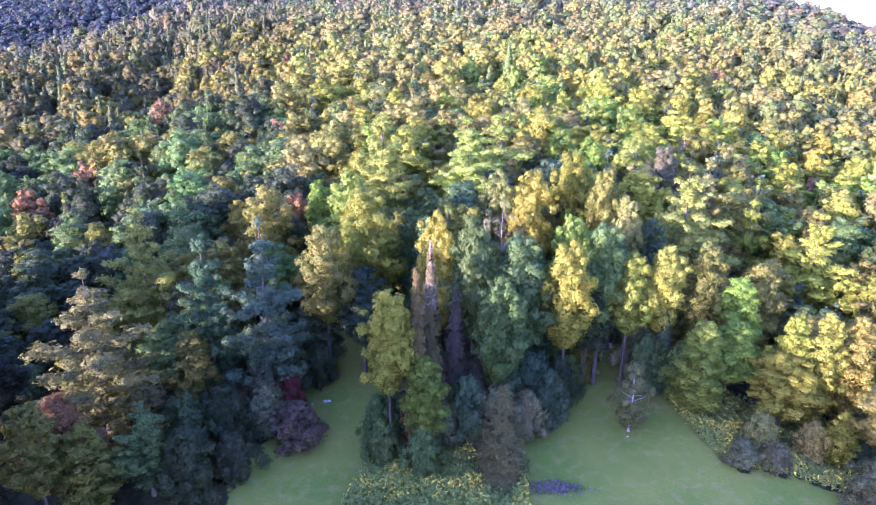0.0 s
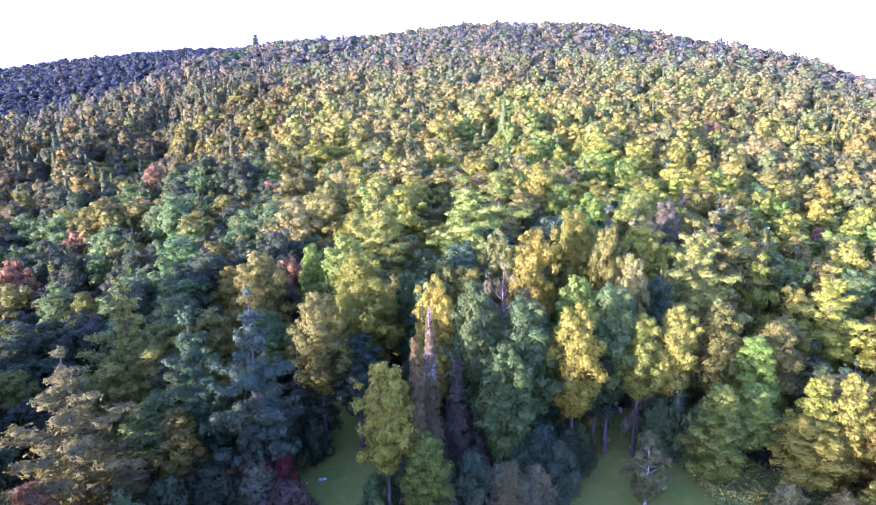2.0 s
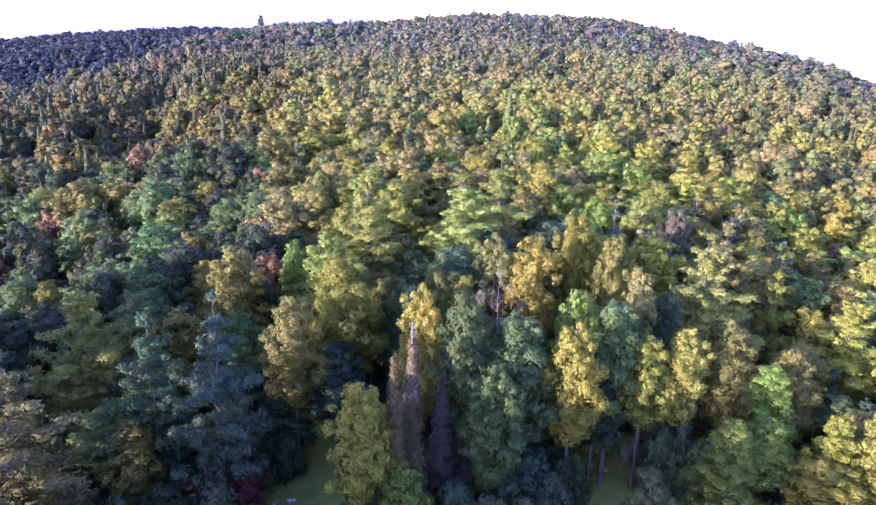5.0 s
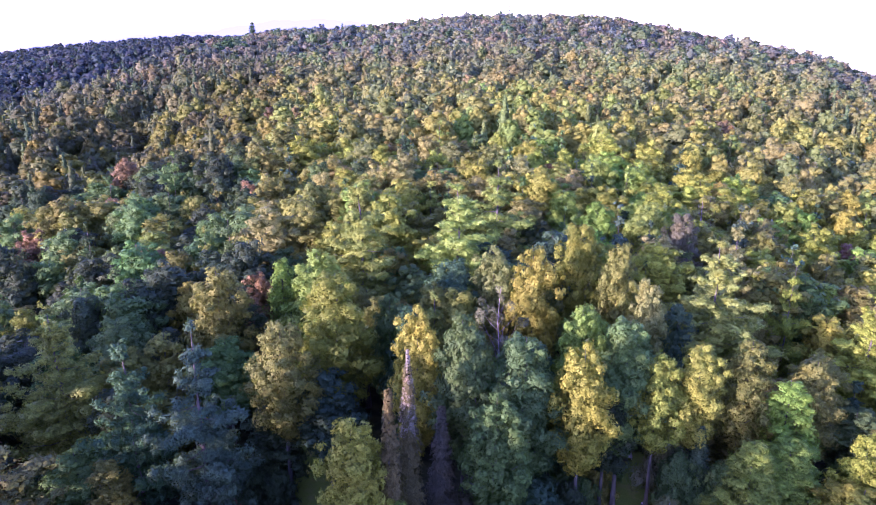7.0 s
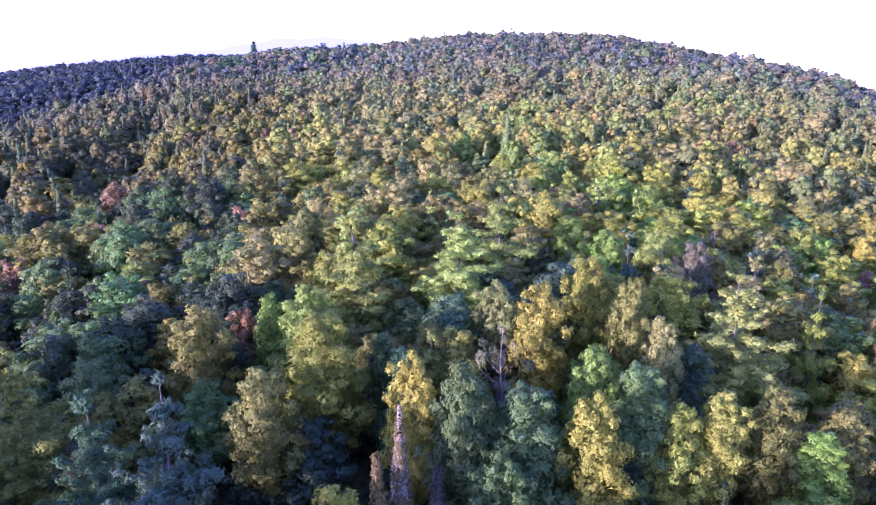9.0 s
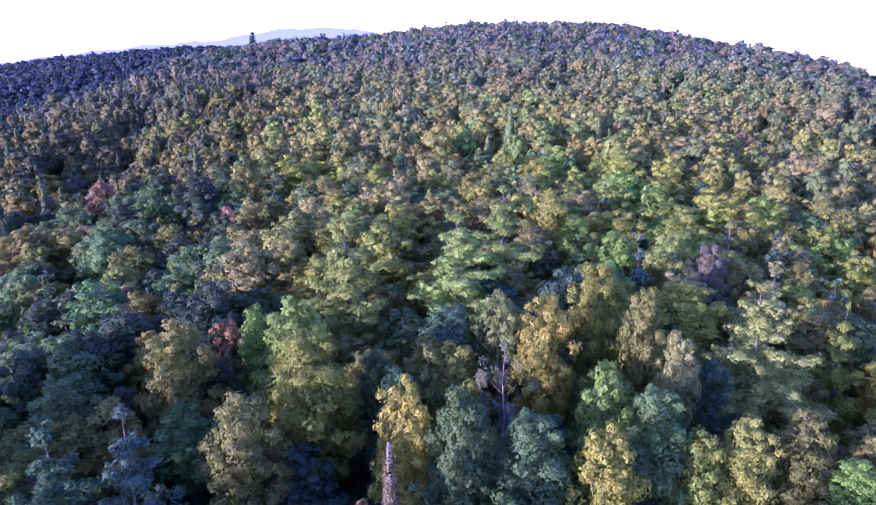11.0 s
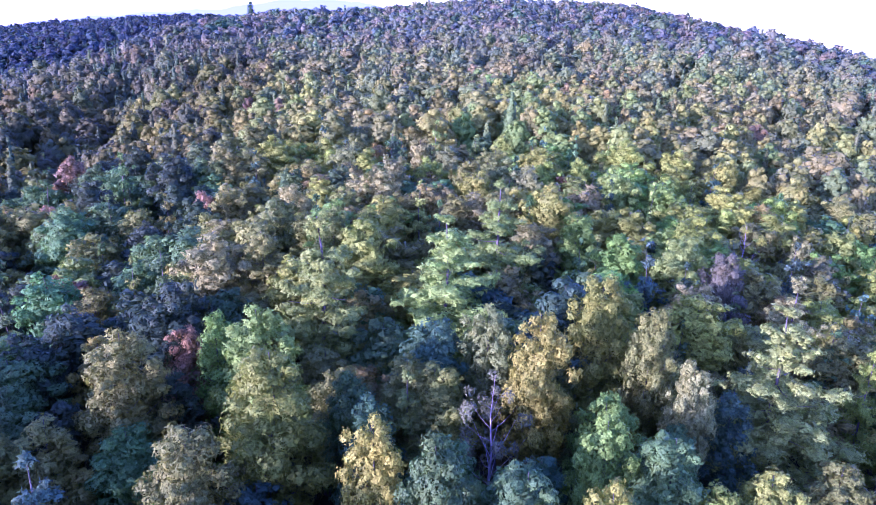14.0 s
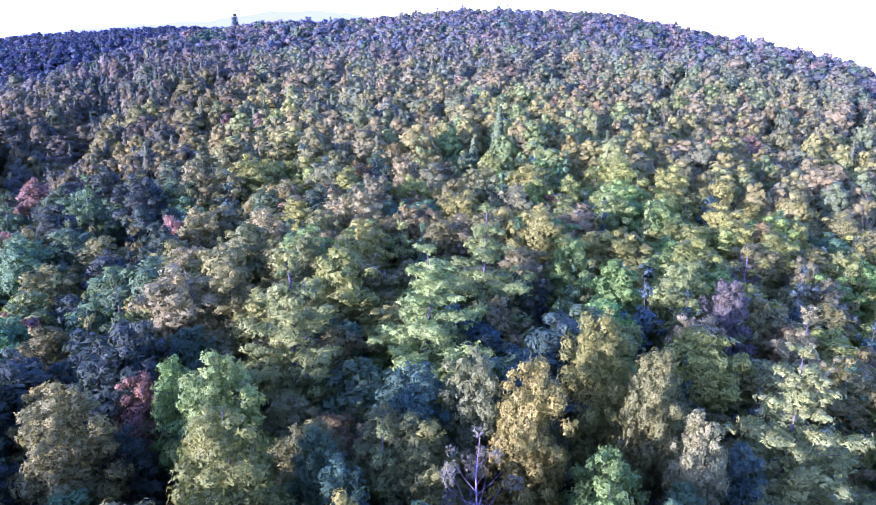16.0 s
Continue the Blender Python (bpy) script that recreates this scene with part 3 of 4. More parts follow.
plant("spruce_0", 7.8, 67.0, 13.0, 7.5, "brown")
plant("spruce_0", 31.8, 86.3, 12.6, 5.0, "bluish")
plant("birch", 25.4, 76.6, 10.4, 5.6, "silver")
plant("leafy_4", 46.8, 80.5, 16.0, 6.0, "yellow")
plant("leafy_4", 50.2, 79.0, 17.0, 6.0, "yellow")
plant("leafy_4", 55.0, 80.0, 16.0, 6.5, "gold")
plant("pine_2", 60.0, 103.0, 21.5, 12.0, "yellow")
plant("leafy_4", 34.8, 80.0, 15.2, 7.5, "lime")
plant("shrub_1", 40.6, 72.6, 5.8, 5.0, "beige")
plant("shrub_0", 46.8, 72.0, 5.0, 4.5, "beige")
plant("leafy_4", 49.8, 71.0, 7.4, 4.0, "yellow")
plant("shrub_2", 50.5, 64.0, 5.0, 8.0, "grey")
plant("shrub_2", 37.6, 70.2, 3.4, 4.6, "grey")
plant("shrub_0", 41.5, 69.6, 3.6, 4.0, "grey")
plant("shrub_0", -27.5, 63.5, 9.0, 8.0, "dark")
plant("shrub_1", -23.5, 66.5, 6.5, 6.0, "dark")
plant("leafy_4", -31.2, 78.0, 14.0, 7.0, "olive")
plant("leafy_2", -42.5, 60.5, 14.5, 7.0, "olive")
plant("leafy_4", -37.5, 61.5, 11.5, 6.5, "olive")
plant("leafy_2", -10.5, 90.0, 18.0, 8.0, "bluish")
plant("leafy_4", -17.5, 90.5, 14.0, 8.0, "dark")
plant("leafy_3", 21.0, 86.5, 17.0, 7.0, "dark")
plant("leafy_2", 46.5, 91.5, 18.5, 6.5, "olive")
plant("shrub_2", 5.2, 79.0, 9.0, 7.0, "grey")
plant("shrub_0", -3.0, 74.5, 8.0, 6.0, "bluish")
plant("shrub_1", 17.0, 87.5, 6.5, 6.0, "green")
plant("shrub_2", 14.5, 77.5, 8.5, 6.5, "bluish")
plant("shrub_0", 11.5, 75.0, 7.0, 6.0, "grey")
plant("shrub_1", 9.5, 78.5, 9.5, 7.0, "bluish")
plant("shrub_1", 16.5, 82.0, 8.0, 6.0, "dark")
plant("shrub_0", 0.5, 73.5, 8.5, 6.0, "grey")
plant("shrub_2", -5.5, 75.0, 7.0, 5.0, "green")
plant("shrub_2", 21.5, 92.5, 5.5, 6.5, "green")
plant("shrub_0", -12.0, 106.0, 8.0, 8.0, "dark")
plant("shrub_1", 33.5, 89.0, 6.0, 6.0, "green")
plant("shrub_0", 24.0, 101.5, 7.0, 8.0, "dark")
plant("shrub_1", -24.5, 90.5, 9.0, 8.0, "dark")
plant("shrub_0", -26.0, 73.0, 8.5, 8.0, "dark")
plant("shrub_2", -30.0, 70.0, 9.0, 8.0, "bluish")
plant("shrub_1", 29.2, 85.2, 10.0, 6.0, "green")
plant("shrub_2", 33.8, 84.4, 9.0, 6.0, "green")
plant("shrub_0", -7.0, 71.5, 8.5, 5.0, "green")
plant("shrub_1", -1.5, 67.6, 7.0, 5.0, "green")
# a lone pine and a few others on the crest
plant("spruce_0", -146.0, 600.0, float(treetops(-146.0, 600.0)) + 8.5, 17.0, "bluish")
plant("pine_mid_1", 25.0, 650.0, float(treetops(25.0, 650.0)) + 4.5, 9.0, "haze_slate")
plant("pine_mid_2", 62.0, 652.0, float(treetops(62.0, 652.0)) + 6.0, 9.0, "haze_slate")
plant("pine_mid_0", 5.0, 652.0, float(treetops(5.0, 652.0)) + 4.5, 8.0, "haze_slate")
plant("pine_mid_1", 150.0, 625.0, float(treetops(150.0, 625.0)) + 5.0, 9.0, "haze_slate")
plant("pine_mid_2", 180.0, 430.0, float(treetops(180.0, 430.0)) + 5.0, 9.0, "bluish")
plant("pine_mid_0", 150.0, 400.0, float(treetops(150.0, 400.0)) + 5.0, 9.0, "bluish")
plant("shrub_1", -6.4, 69.3, 6.5, 4.5, "green")
plant("shrub_0", -16.6, 86.5, 7.0, 5.0, "dark")
plant("shrub_2", 18.6, 85.0, 6.5, 5.0, "green")
plant("shrub_0", 21.2, 89.5, 6.0, 5.5, "olive")
plant("shrub_1", 29.6, 91.0, 11.0, 6.5, "grey")
plant("shrub_2", 26.0, 101.5, 6.0, 6.0, "green")
plant("shrub_0", 30.0, 101.0, 6.0, 6.0, "dark")

# ---- the forest between and beyond them ----


def spots(spacing, x0, x1, y0, y1, jitter=0.42):
    nx, ny = int((x1 - x0) / spacing), int((y1 - y0) / (spacing * 0.87))
    i, j = np.meshgrid(np.arange(nx), np.arange(ny), indexing="ij")
    x = x0 + (i + 0.5 * (j % 2)) * spacing + RNG.uniform(-jitter, jitter, i.shape) * spacing
    y = y0 + j * spacing * 0.87 + RNG.uniform(-jitter, jitter, i.shape) * spacing
    return x.ravel(), y.ravel()


def stand(x, y):
    """Which colour grows at a place: drifts of sunny yellow-green, of mixed hardwoods and of darker woods, lighter
    where x > 20. Shade is painted into the left side's leaves, haze into the far west's.
    """
    drift = noise.noise(Vector((x / 60.0, y / 60.0, 3.7))) + 0.5 * noise.noise(Vector((x / 22.0, y / 22.0, 8.1))) + 0.16 * RNG.normal() + (0.35 if x > 20 else 0)
    r = math.hypot(x, y - 17)
    west = x / max(y, 1) < -0.24
    # far western woods get colours with haze painted in
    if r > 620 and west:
        return str(RNG.choice(["haze_slate", "bluish"]))
    u = RNG.uniform()
    # shade on the near left is put into the leaf colour
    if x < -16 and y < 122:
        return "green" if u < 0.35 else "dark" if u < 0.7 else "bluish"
    if u < 0.008:
        return str(RNG.choice(["rust", "gold"]))
    # further left too, about half the trees are darkened in place of shade
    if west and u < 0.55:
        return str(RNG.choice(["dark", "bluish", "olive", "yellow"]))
    if drift > 0.42:
        return "lime" if u < 0.4 else "yellow"
    if drift > 0.12:
        return "yellow" if u < 0.4 else "beige" if u < 0.6 else "olive"
    if drift > -0.22:
        return "olive" if u < 0.55 else "beige" if u < 0.7 else "green"
    return "green" if u < 0.5 else "bluish"


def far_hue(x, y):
    """Leaf colour of the woods further up: the valley's drifts give way, evenly, to dull bluish and mauve-brown leaves
    with the hill's haze painted in.
    """
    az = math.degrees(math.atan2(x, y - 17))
    # beyond the crest one flat dark colour has the distance haze painted in
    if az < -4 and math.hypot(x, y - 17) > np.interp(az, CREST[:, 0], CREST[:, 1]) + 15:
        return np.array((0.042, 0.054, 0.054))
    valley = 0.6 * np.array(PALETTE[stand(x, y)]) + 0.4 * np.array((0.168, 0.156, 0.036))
    # the left flank's shade, painted as darker leaves
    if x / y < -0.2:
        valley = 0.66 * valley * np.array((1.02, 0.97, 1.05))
    hill = np.array(PALETTE[str(RNG.choice(["haze_slate", "haze_heather", "grey", "bluish"], p=[0.34, 0.34, 0.18, 0.14]))])
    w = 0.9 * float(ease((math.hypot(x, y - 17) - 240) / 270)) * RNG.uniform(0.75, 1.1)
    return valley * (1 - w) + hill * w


def fill_near():
    stood = np.array(PLANTED)
    xs, ys = spots(5.9, -130, 130, 52, 215)
    free = off_field(xs, ys)
    count = 0
    for x, y, gap in zip(xs, ys, free):
        r = math.hypot(x, y - 17)
        bearing = math.degrees(math.atan2(x, y + 12))
        if abs(bearing) > 38 or r > 185 or gap < 4.0 or (y < 76 and -30 < x < 48) or (y < 62) or (x < -45 and 76 < 0.8 * y - 0.6 * x < 90):
            continue
        clear = np.hypot(stood[:, 0] - x, stood[:, 1] - y) - 0.36 * stood[:, 2]
        if clear.min() < 1.6:
            continue
        near = r < 95
        tops = float(treetops(x, y))
        u = RNG.uniform()
        colour = stand(x, y)
        top = tops + RNG.normal() * 1.4 - 1.8 - 4.5 * math.exp(-gap / 6)
        if near:
            top -= 1.5
        wide = stood[:, 2] > 13.5
        if np.hypot(stood[wide, 0] - x, stood[wide, 1] - y).min() < 13:
            top -= 4
        if u < 0.12:
            key, width, top = ("pine_" if near else "pine_mid_") + str(RNG.integers(3)), RNG.uniform(6, 9), top + 1.5
            colour = str(RNG.choice(["pale", "bluish", "blue", "green"]))
        elif u < 0.22:
            key, width = ("spruce_" if near else "spruce_mid_") + str(RNG.integers(2)), RNG.uniform(4, 6)
            colour = str(RNG.choice(["dark", "bluish", "green", "olive"]))
        else:
            key, width = ("leafy_" if near else "leafy_mid_") + str(RNG.integers(5)), RNG.uniform(7.5, 10.0) if near else RNG.uniform(7.5, 11)
        # left of this bearing darker leaf colours stand in for shade
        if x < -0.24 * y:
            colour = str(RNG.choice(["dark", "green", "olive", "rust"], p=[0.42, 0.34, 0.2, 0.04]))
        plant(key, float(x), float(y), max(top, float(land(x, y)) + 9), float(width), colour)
        count += 1
    return count


fill_near()


def far_crown(kind, lumps, leaves, size, rng):
    """A far tree's crown, its tip at the origin, 7 m wide; kind 0 to 5 rounded, 6 and 7 pointed."""
    a = np.arange(lumps) * 2.4 + rng.uniform(0, 6)
    s = (np.arange(lumps) + rng.uniform(0.2, 0.8, lumps)) / lumps
    if kind > 5:
        at = np.column_stack([np.cos(a) * 0.5 * s, np.sin(a) * 0.5 * s, -13 * s])
        return leafed(at, 0.4 + 1.9 * s, np.array([0, 0, -9.0]), leaves, size, rng, 0.9, 0.3, 0.9, 1.4, whole_share=0.6)
    slim = (0.9, 1.0, 0.85, 1.1, 0.95, 1.05)[kind]
    girth = 3.9 * slim * s ** 0.55
    radius = (0.75 + 0.16 * girth) * rng.uniform(0.7, 1.25, lumps)
    out = np.clip(girth * rng.uniform(0.85, 1.15, lumps) - 0.5 * radius, 0, None)
    at = np.column_stack([np.cos(a) * out, np.sin(a) * out, -0.9 - 7.0 * s ** 1.2 + rng.normal(size=lumps) * 0.35])
    at, radius = np.concatenate([at, [[0, 0, -3.4], [0, 0, -6.8]]]), np.concatenate([radius, [2.4 * slim, 3.3 * slim]])
    return leafed(at, radius, np.array([0, 0, -6.0]), leaves, size, rng, 0.86, 0.3, 0.9, whole_share=0.9, outer=1.1)


def woods(name, label, xs, ys, lumps, leaves, size, seed, top=None, spread=1.0, uneven=1.2, spires=0.1):
    """Far woods as one mesh: each tree a rounded or pointed crown of sprays on a bole. spires: the share of pointed trees."""
    rng = np.random.default_rng(seed)
    n = len(xs)
    foot = land(xs, ys)
    top = (treetops(xs, ys) if top is None else top) + rng.normal(size=n) * uneven
    makes = [far_crown(k, lumps, leaves, size, rng) for k in range(8)]
    kinds = np.where(rng.uniform(size=n) < spires, rng.integers(6, 8, n), rng.integers(0, 6, n))
    tall = rng.uniform(size=n) > 0.965
    verts, quads, tris, lumps3, tints, ways, total = [], [], [], [], [], [], 0
    for i in range(n):
        v, ((f3, _), (f4, _)), w = makes[kinds[i]]
        pointed = kinds[i] > 5
        wide = rng.uniform(0.8, 1.25) * spread * (0.75 if pointed else 1)
        c, s = np.cos(a := rng.uniform(0, 6.283)), np.sin(a)
        tip = top[i] + (2.5 if tall[i] else 0)
        v = np.column_stack([xs[i] + wide * (v[:, 0] * c - v[:, 1] * s), ys[i] + wide * (v[:, 0] * s + v[:, 1] * c), tip + v[:, 2] * rng.uniform(0.8, 1.1) * spread])
        b = tube([(xs[i], ys[i], foot[i]), (xs[i], ys[i], tip - 5)], [0.3, 0.15], 3)
        verts += [v, b[0]]
        ways += [np.column_stack([w[:, 0] * c - w[:, 1] * s, w[:, 0] * s + w[:, 1] * c, w[:, 2]]), unit((b[0] - np.array((xs[i], ys[i], 0))) * np.array((1, 1, 0)))]
        lumps3.append(f3 + total)
        tris.append(f4 + total)
        quads.append(b[1] + total + len(v))
        total += len(v) + len(b[0])
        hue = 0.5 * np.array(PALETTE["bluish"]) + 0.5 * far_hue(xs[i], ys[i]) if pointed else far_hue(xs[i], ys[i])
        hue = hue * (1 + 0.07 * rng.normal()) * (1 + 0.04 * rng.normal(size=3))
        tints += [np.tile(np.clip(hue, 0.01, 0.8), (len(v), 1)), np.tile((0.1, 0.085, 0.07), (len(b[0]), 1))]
    verts, tints = np.concatenate(verts), np.concatenate(tints)
    me = mesh_of(name, verts, [(np.concatenate(lumps3), True), (np.concatenate(tris), True), (np.concatenate(quads), True)], LEAF_FAR, ways=np.concatenate(ways))
    me.attributes.new("tint", "FLOAT_COLOR", "POINT").data.foreach_set("color", np.column_stack([tints, np.ones(len(tints))]).astype(np.float32).ravel())
    tagged(new(name, me), label, "forest", kind="stuff")


def ring(xs, ys, r0, r1, half, lo=-180.0):
    r, az = np.hypot(xs, ys - 17), np.degrees(np.arctan2(xs, ys + 12))
    keep = (r >= r0) & (r < r1) & (np.abs(az) < half) & (az > lo) & (ys > 40)
    return xs[keep], ys[keep]


xs, ys = ring(*spots(7.0, -330, 330, 120, 460), 185, 420, 36)
left, front = xs < -0.27 * ys, np.hypot(xs, ys - 17) < 275
for here, seed, lumps, leaves, size in ((front, 104, 18, 560, 0.75), (~front, 106, 12, 260, 0.95)):
    woods("flank_woods", "pointed and rounded woods on the hill's flank, shade painted into their leaves", xs[left & here], ys[left & here], lumps, leaves, size, seed, None, 1.25, 1.3, 0.35)
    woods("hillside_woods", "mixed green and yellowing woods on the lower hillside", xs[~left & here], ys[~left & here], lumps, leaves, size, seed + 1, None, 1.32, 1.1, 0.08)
xs, ys = ring(*spots(8.6, -640, 640, 260, 1000), 420, 1000, 36)
rim = np.interp(np.degrees(np.arctan2(xs, ys - 17)), CREST[:, 0], CREST[:, 1])
r = np.hypot(xs, ys - 17)
keep = r < rim + 30
woods("hilltop_woods", "woods over the hilltop, haze painted into their dull bluish leaves", xs[keep], ys[keep], 9, 130, 1.3, 102, None, 1.65, 0.9, 0.06)
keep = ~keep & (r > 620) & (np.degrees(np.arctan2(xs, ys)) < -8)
woods("plain_woods", "woods on the flat land beyond the hill, haze painted dark blue-green", xs[keep], ys[keep], 3, 40, 2.6, 105, None, 1.75, 0.9, 0.2)

# woods added out of view on the sun's side, to shade the clearing and the valley
xs, ys = spots(6.0, -170, -40, -30, 260)
keep = (np.degrees(np.arctan2(xs, ys + 12)) < -36) & (np.hypot(xs - 2, ys - 20) > 45)
xs, ys = xs[keep], ys[keep]
lane = 0.8 * ys - 0.6 * xs
# heights set how far the shade reaches; the low lane lets sun through
high = np.select([lane < 46, lane < 64, lane < 73, lane < 91, lane < 110], [np.full(len(xs), 36.0), np.full(len(xs), 34.5), np.full(len(xs), 36.0), np.full(len(xs), 7.0), np.full(len(xs), 32.0)], treetops(xs, ys) - 1.0)
for layer in range(2):
    woods("woods_beside", "unseen tall woods added to shade the clearing and valley", xs, ys, 5, 80, 2.2, 113 + layer, high - np.minimum(9.0, 0.5 * high) * layer, 1.3)

# ---- low growth and small things in the meadow ----
GOLD = ((-11.3, 63.5), (-8.0, 69.5), (-1.4, 76.3), (4.9, 72), (11, 68), (10.5, 60), (10, 45), (-9, 45))
STRIP = ((31.5, 89), (33.8, 76), (36.5, 69.6), (43, 68.5), (58, 62), (60, 80), (44, 84), (36, 92))


def wildflowers():
    """Tall goldenrod and weeds in drifts beside the mown grass."""
    rng = np.random.default_rng(5)
    verts, tints = [], []
    for poly, n in ((GOLD, 30000), (STRIP, 26000)):
        p = np.array(poly)
        x, y = rng.uniform(p[:, 0].min(), p[:, 0].max(), n), rng.uniform(p[:, 1].min(), p[:, 1].max(), n)
        keep = inside(poly, x, y) & (off_field(x, y) > 0.2)
        x, y = x[keep], y[keep]
        lump = np.array([noise.noise(Vector((a / 3.0, b / 3.0, 1.0))) for a, b in zip(x, y)])
        h = (0.75 + 0.9 * np.clip(lump + 0.4, 0, 1)) * rng.uniform(0.5, 1.15, len(x))
        z = land(x, y)
        bloom = (rng.uniform(size=len(x)) < 0.16 + 0.6 * lump)
        for part in range(2):
            at = np.column_stack([x, y, z + h * (0.55 + 0.4 * part)]) + rng.normal(size=(len(x), 3)) * 0.12
            normal = unit(np.array([0, -0.3, 0.9]) + 0.6 * rng.normal(size=(len(x), 3)))
            v, _ = sprays(at, normal, rng.uniform(0.3, 0.6, len(x)), rng.uniform(0.2, 0.36, len(x)), rng)
            c = np.where((bloom & (part == 1))[:, None], np.array([0.5, 0.43, 0.05]), np.array([0.16, 0.22, 0.05])) * rng.uniform(0.7, 1.3, (len(x), 1))
            verts.append(v)
            tints.append(np.repeat(c, 3, 0))
    verts, tints = np.concatenate(verts), np.concatenate(tints)
    me = mesh_of("wildflowers", verts, np.arange(len(verts)).reshape(-1, 3), LEAF_FAR)
    me.attributes.new("tint", "FLOAT_COLOR", "POINT").data.foreach_set("color", np.column_stack([tints, np.ones(len(tints))]).astype(np.float32).ravel())
    tagged(new("wildflowers", me), "goldenrod in bloom and tall weeds beside the mown grass", "wildflowers", kind="stuff")


wildflowers()

# ---- distance ----


def mountains():
    """Faint blue mountains behind the plain: a sheet whose glow paints in the haze."""
    m, t, bsdf, out = graph("painted_haze_glow")
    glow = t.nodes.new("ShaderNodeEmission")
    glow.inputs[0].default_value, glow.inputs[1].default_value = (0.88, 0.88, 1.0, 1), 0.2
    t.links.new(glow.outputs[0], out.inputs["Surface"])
    az = np.radians(np.linspace(-40, 6, 90))
    deg = np.degrees(az)
    el = np.interp(deg, (-40, -31, -27, -22, -17, -13, -10, -7, -5, 6), (-1.9, -1.7, -1.2, -0.7, -0.35, 0.35, 0.5, 0.45, 0.0, -0.5))
    el = el - 0.15 + 0.06 * np.sin(deg * 1.9) + 0.03 * np.sin(deg * 5.3)
    far = 4400.0
    x, y = far * np.sin(az), far * np.cos(az) + 17
    hi, lo = 55 + far * np.tan(np.radians(el)), np.full(90, -400.0)
    v = np.concatenate([np.column_stack([x, y, hi]), np.column_stack([x, y, lo])])
    f = [(i, i + 1, 91 + i, 90 + i) for i in range(89)]
    tagged(new("backdrop", mesh_of("backdrop", v, np.array(f), m)), "faint blue mountains on the horizon, haze painted as a glow", "mountains", kind="structure")


mountains()

# ---- small things ----
WOOD = plain_material("weathered_planks", (0.3, 0.24, 0.21), (0.5, 0.42, 0.38), 0.8, 9.0)
STONE = plain_material("pale_stone", (0.3, 0.29, 0.28), (0.5, 0.48, 0.46), 0.9, 5.0)


def part(name, bm, material, parent, label=""):
    me = bpy.data.meshes.new(name)
    bm.to_mesh(me)
    bm.free()
    me.materials.append(material)
    ob = new(name, me)
    ob.parent = parent
    return tagged(ob, label)


def plank(x0, x1, y0, y1, z0, z1):
    bm = bmesh.new()
    bmesh.ops.create_cube(bm, size=1.0)
    bmesh.ops.scale(bm, vec=(x1 - x0, y1 - y0, z1 - z0), verts=bm.verts)
    bmesh.ops.translate(bm, vec=((x0 + x1) / 2, (y0 + y1) / 2, (z0 + z1) / 2), verts=bm.verts)
    bmesh.ops.bevel(bm, geom=bm.edges, offset=0.008, segments=1, affect="EDGES")
    return bm


def bench(x, y, turn):
    ob = new("bench")
    ob.matrix_world = pose(x, y, float(land(x, y)) - 0.02, 0, 0, turn)
    tagged(ob, "weathered wooden bench at the end of the mown strip", "bench")
    for sx in (-0.85, 0.77):
        for y0, top in ((-0.28, 0.66), (0.2, 1.02)):
            part("leg", plank(sx, sx + 0.08, y0, y0 + 0.08, 0, top), WOOD, ob)
        part("armrest", plank(sx - 0.01, sx + 0.09, -0.32, 0.3, 0.66, 0.7), WOOD, ob)
        part("side_rail", plank(sx + 0.01, sx + 0.07, -0.2, 0.2, 0.3, 0.38), WOOD, ob)
    for k in range(4):
        part("seat_slat", plank(-0.9, 0.9, -0.3 + 0.13 * k, -0.19 + 0.13 * k, 0.42, 0.455), WOOD, ob)
    for k in range(3):
        part("back_slat", plank(-0.9, 0.9, 0.16, 0.198, 0.56 + 0.16 * k, 0.68 + 0.16 * k), WOOD, ob)


bench(27.2, 98.2, 8)


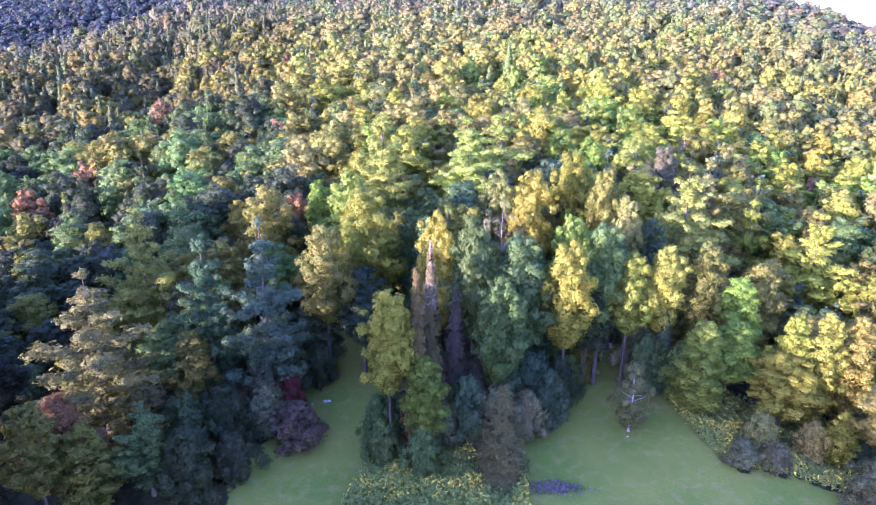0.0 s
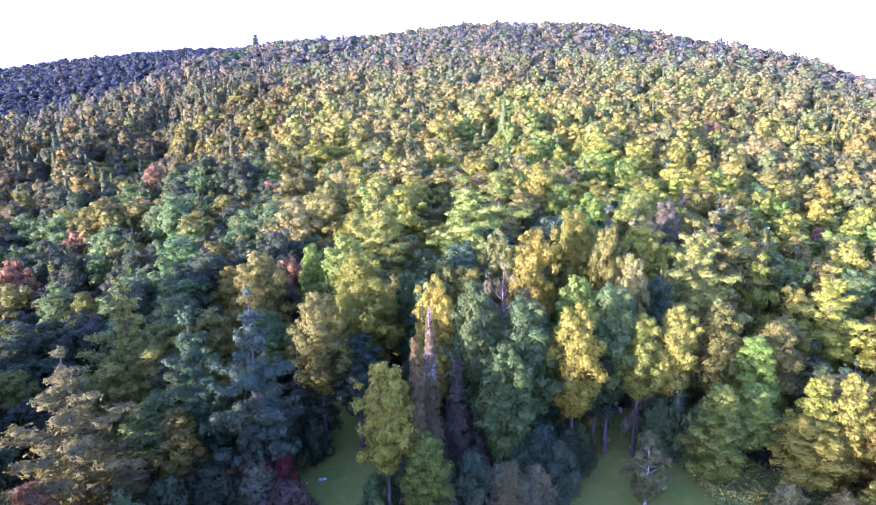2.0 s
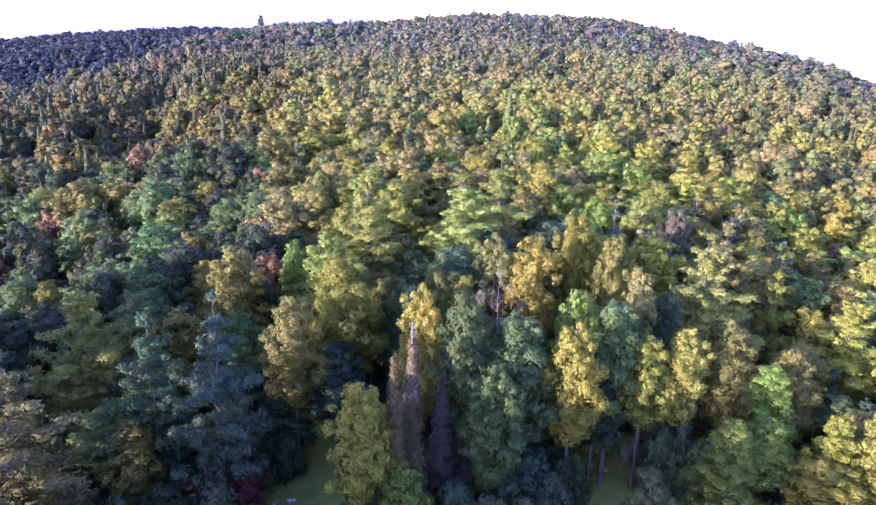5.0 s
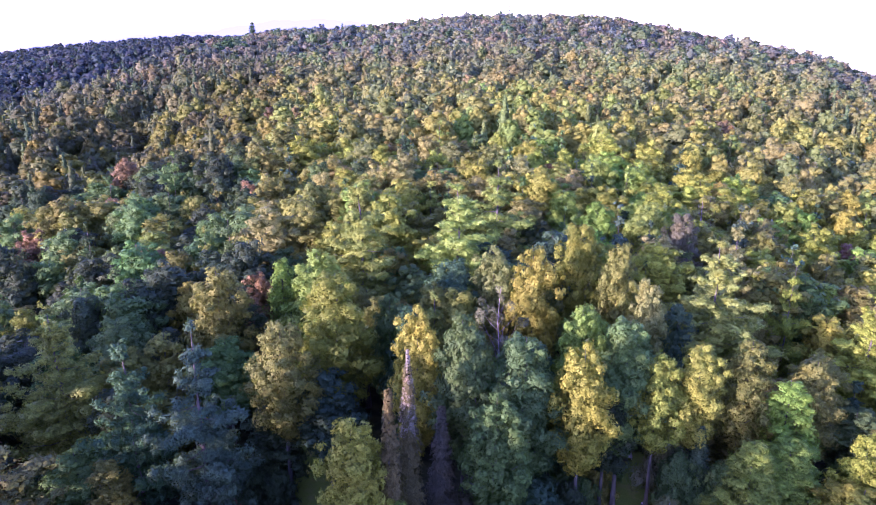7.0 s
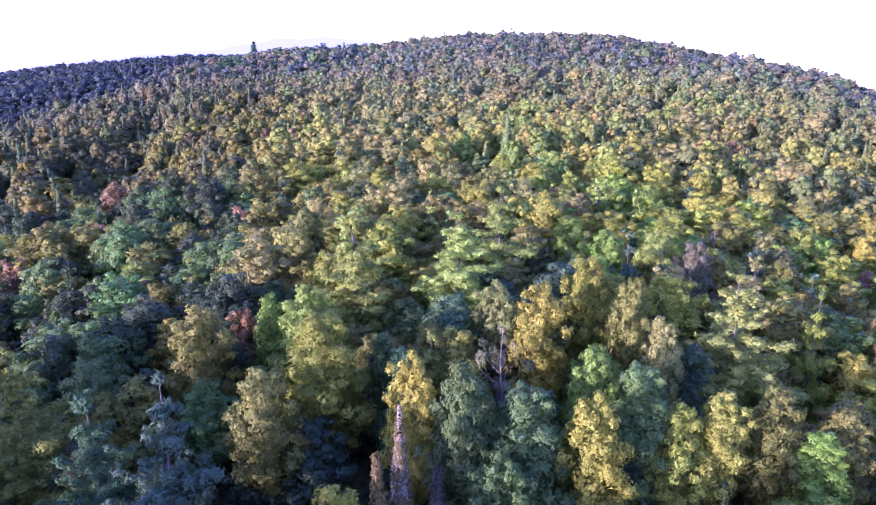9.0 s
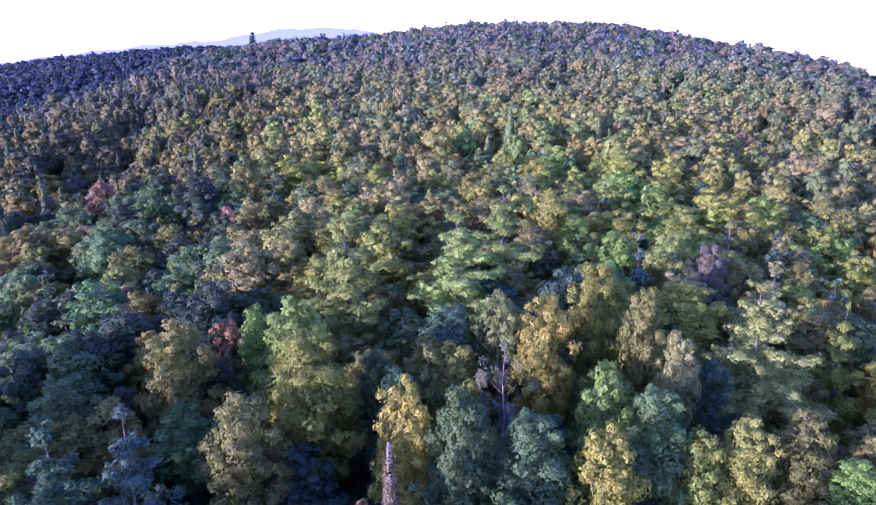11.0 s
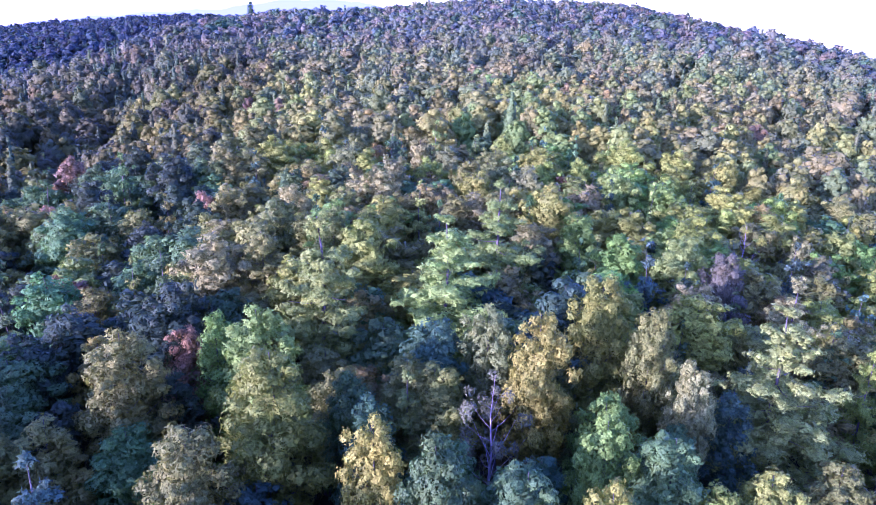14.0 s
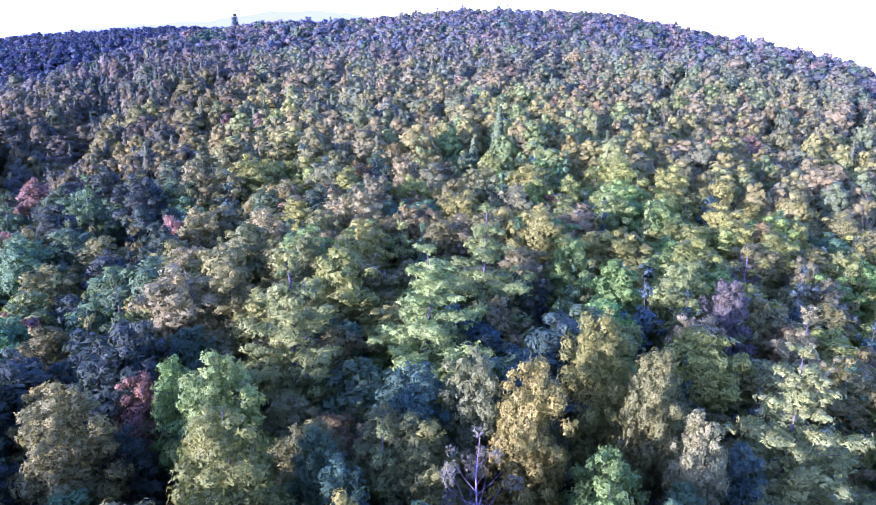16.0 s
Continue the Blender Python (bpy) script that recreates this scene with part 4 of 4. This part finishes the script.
def rock(x, y, size, seed):
    rng = np.random.default_rng(seed)
    bm = bmesh.new()
    bmesh.ops.create_icosphere(bm, subdivisions=2, radius=size)
    for v in bm.verts:
        v.co *= 1 + 0.18 * noise.noise(v.co * 2.2 / size + Vector((seed, 0, 0)))
        v.co.z *= 0.6
    me = bpy.data.meshes.new("rock")
    bm.to_mesh(me)
    bm.free()
    me.materials.append(STONE)
    ob = new("rock", me)
    ob.matrix_world = pose(x, y, float(land(x, y)) + 0.2 * size, 0, 0, rng.uniform(0, 360))
    tagged(ob, "pale grey stone lying in the mown grass", "rock", "stones in the meadow")


rock(-15.3, 82.4, 0.3, 1)
rock(-14.8, 82.5, 0.24, 2)
rock(-17.0, 81.7, 0.16, 3)
rock(25.0, 75.4, 0.13, 4)


def stump(x, y):
    ob = new("tree_stump")
    ob.matrix_world = pose(x, y, float(land(x, y)) - 0.05)
    tagged(ob, "low dark tree stump in the grass near the birch", "stump")
    v, f = tube([(0, 0, 0), (0, 0, 0.12), (0.01, 0, 0.4)], [0.42, 0.3, 0.26], 9)
    side = new("bark", mesh_of("stump_bark", v, f, BARK, True))
    side.parent = ob
    bm = bmesh.new()
    bmesh.ops.create_cone(bm, cap_ends=True, segments=9, radius1=0.26, radius2=0.25, depth=0.03)
    bmesh.ops.translate(bm, vec=(0.01, 0, 0.4), verts=bm.verts)
    part("cut_face", bm, WOOD, ob, "pale sawn top")


stump(26.9, 88.6)


def asters(x, y, spread, n, colour, seed):
    rng = np.random.default_rng(seed)
    px, py = x + rng.normal(size=n) * spread[0], y + rng.normal(size=n) * spread[1]
    at = np.column_stack([px, py, land(px, py) + rng.uniform(0.1, 0.45, n)])
    v, f = sprays(at, unit(np.array([0, -0.4, 0.9]) + 0.4 * rng.normal(size=(n, 3))), 0.3, 0.24, rng)
    me = mesh_of("flowers", v, f, LEAF_FAR)
    c = np.where(rng.uniform(size=(n, 1)) < 0.45, np.array(colour), np.array((0.09, 0.12, 0.05)))
    me.attributes.new("tint", "FLOAT_COLOR", "POINT").data.foreach_set("color", np.column_stack([np.repeat(c, 3, 0), np.ones(3 * n)]).astype(np.float32).ravel())
    return new("flowers", me)


tagged(asters(13.5, 65.2, (1.8, 0.5), 900, (0.17, 0.125, 0.16), 1), "low purple flowers in the grass", "flowers", kind="stuff")
tagged(asters(1.8, 67.0, (0.7, 0.4), 160, (0.6, 0.6, 0.6), 2), "small white flowers among the weeds", "flowers", kind="stuff")
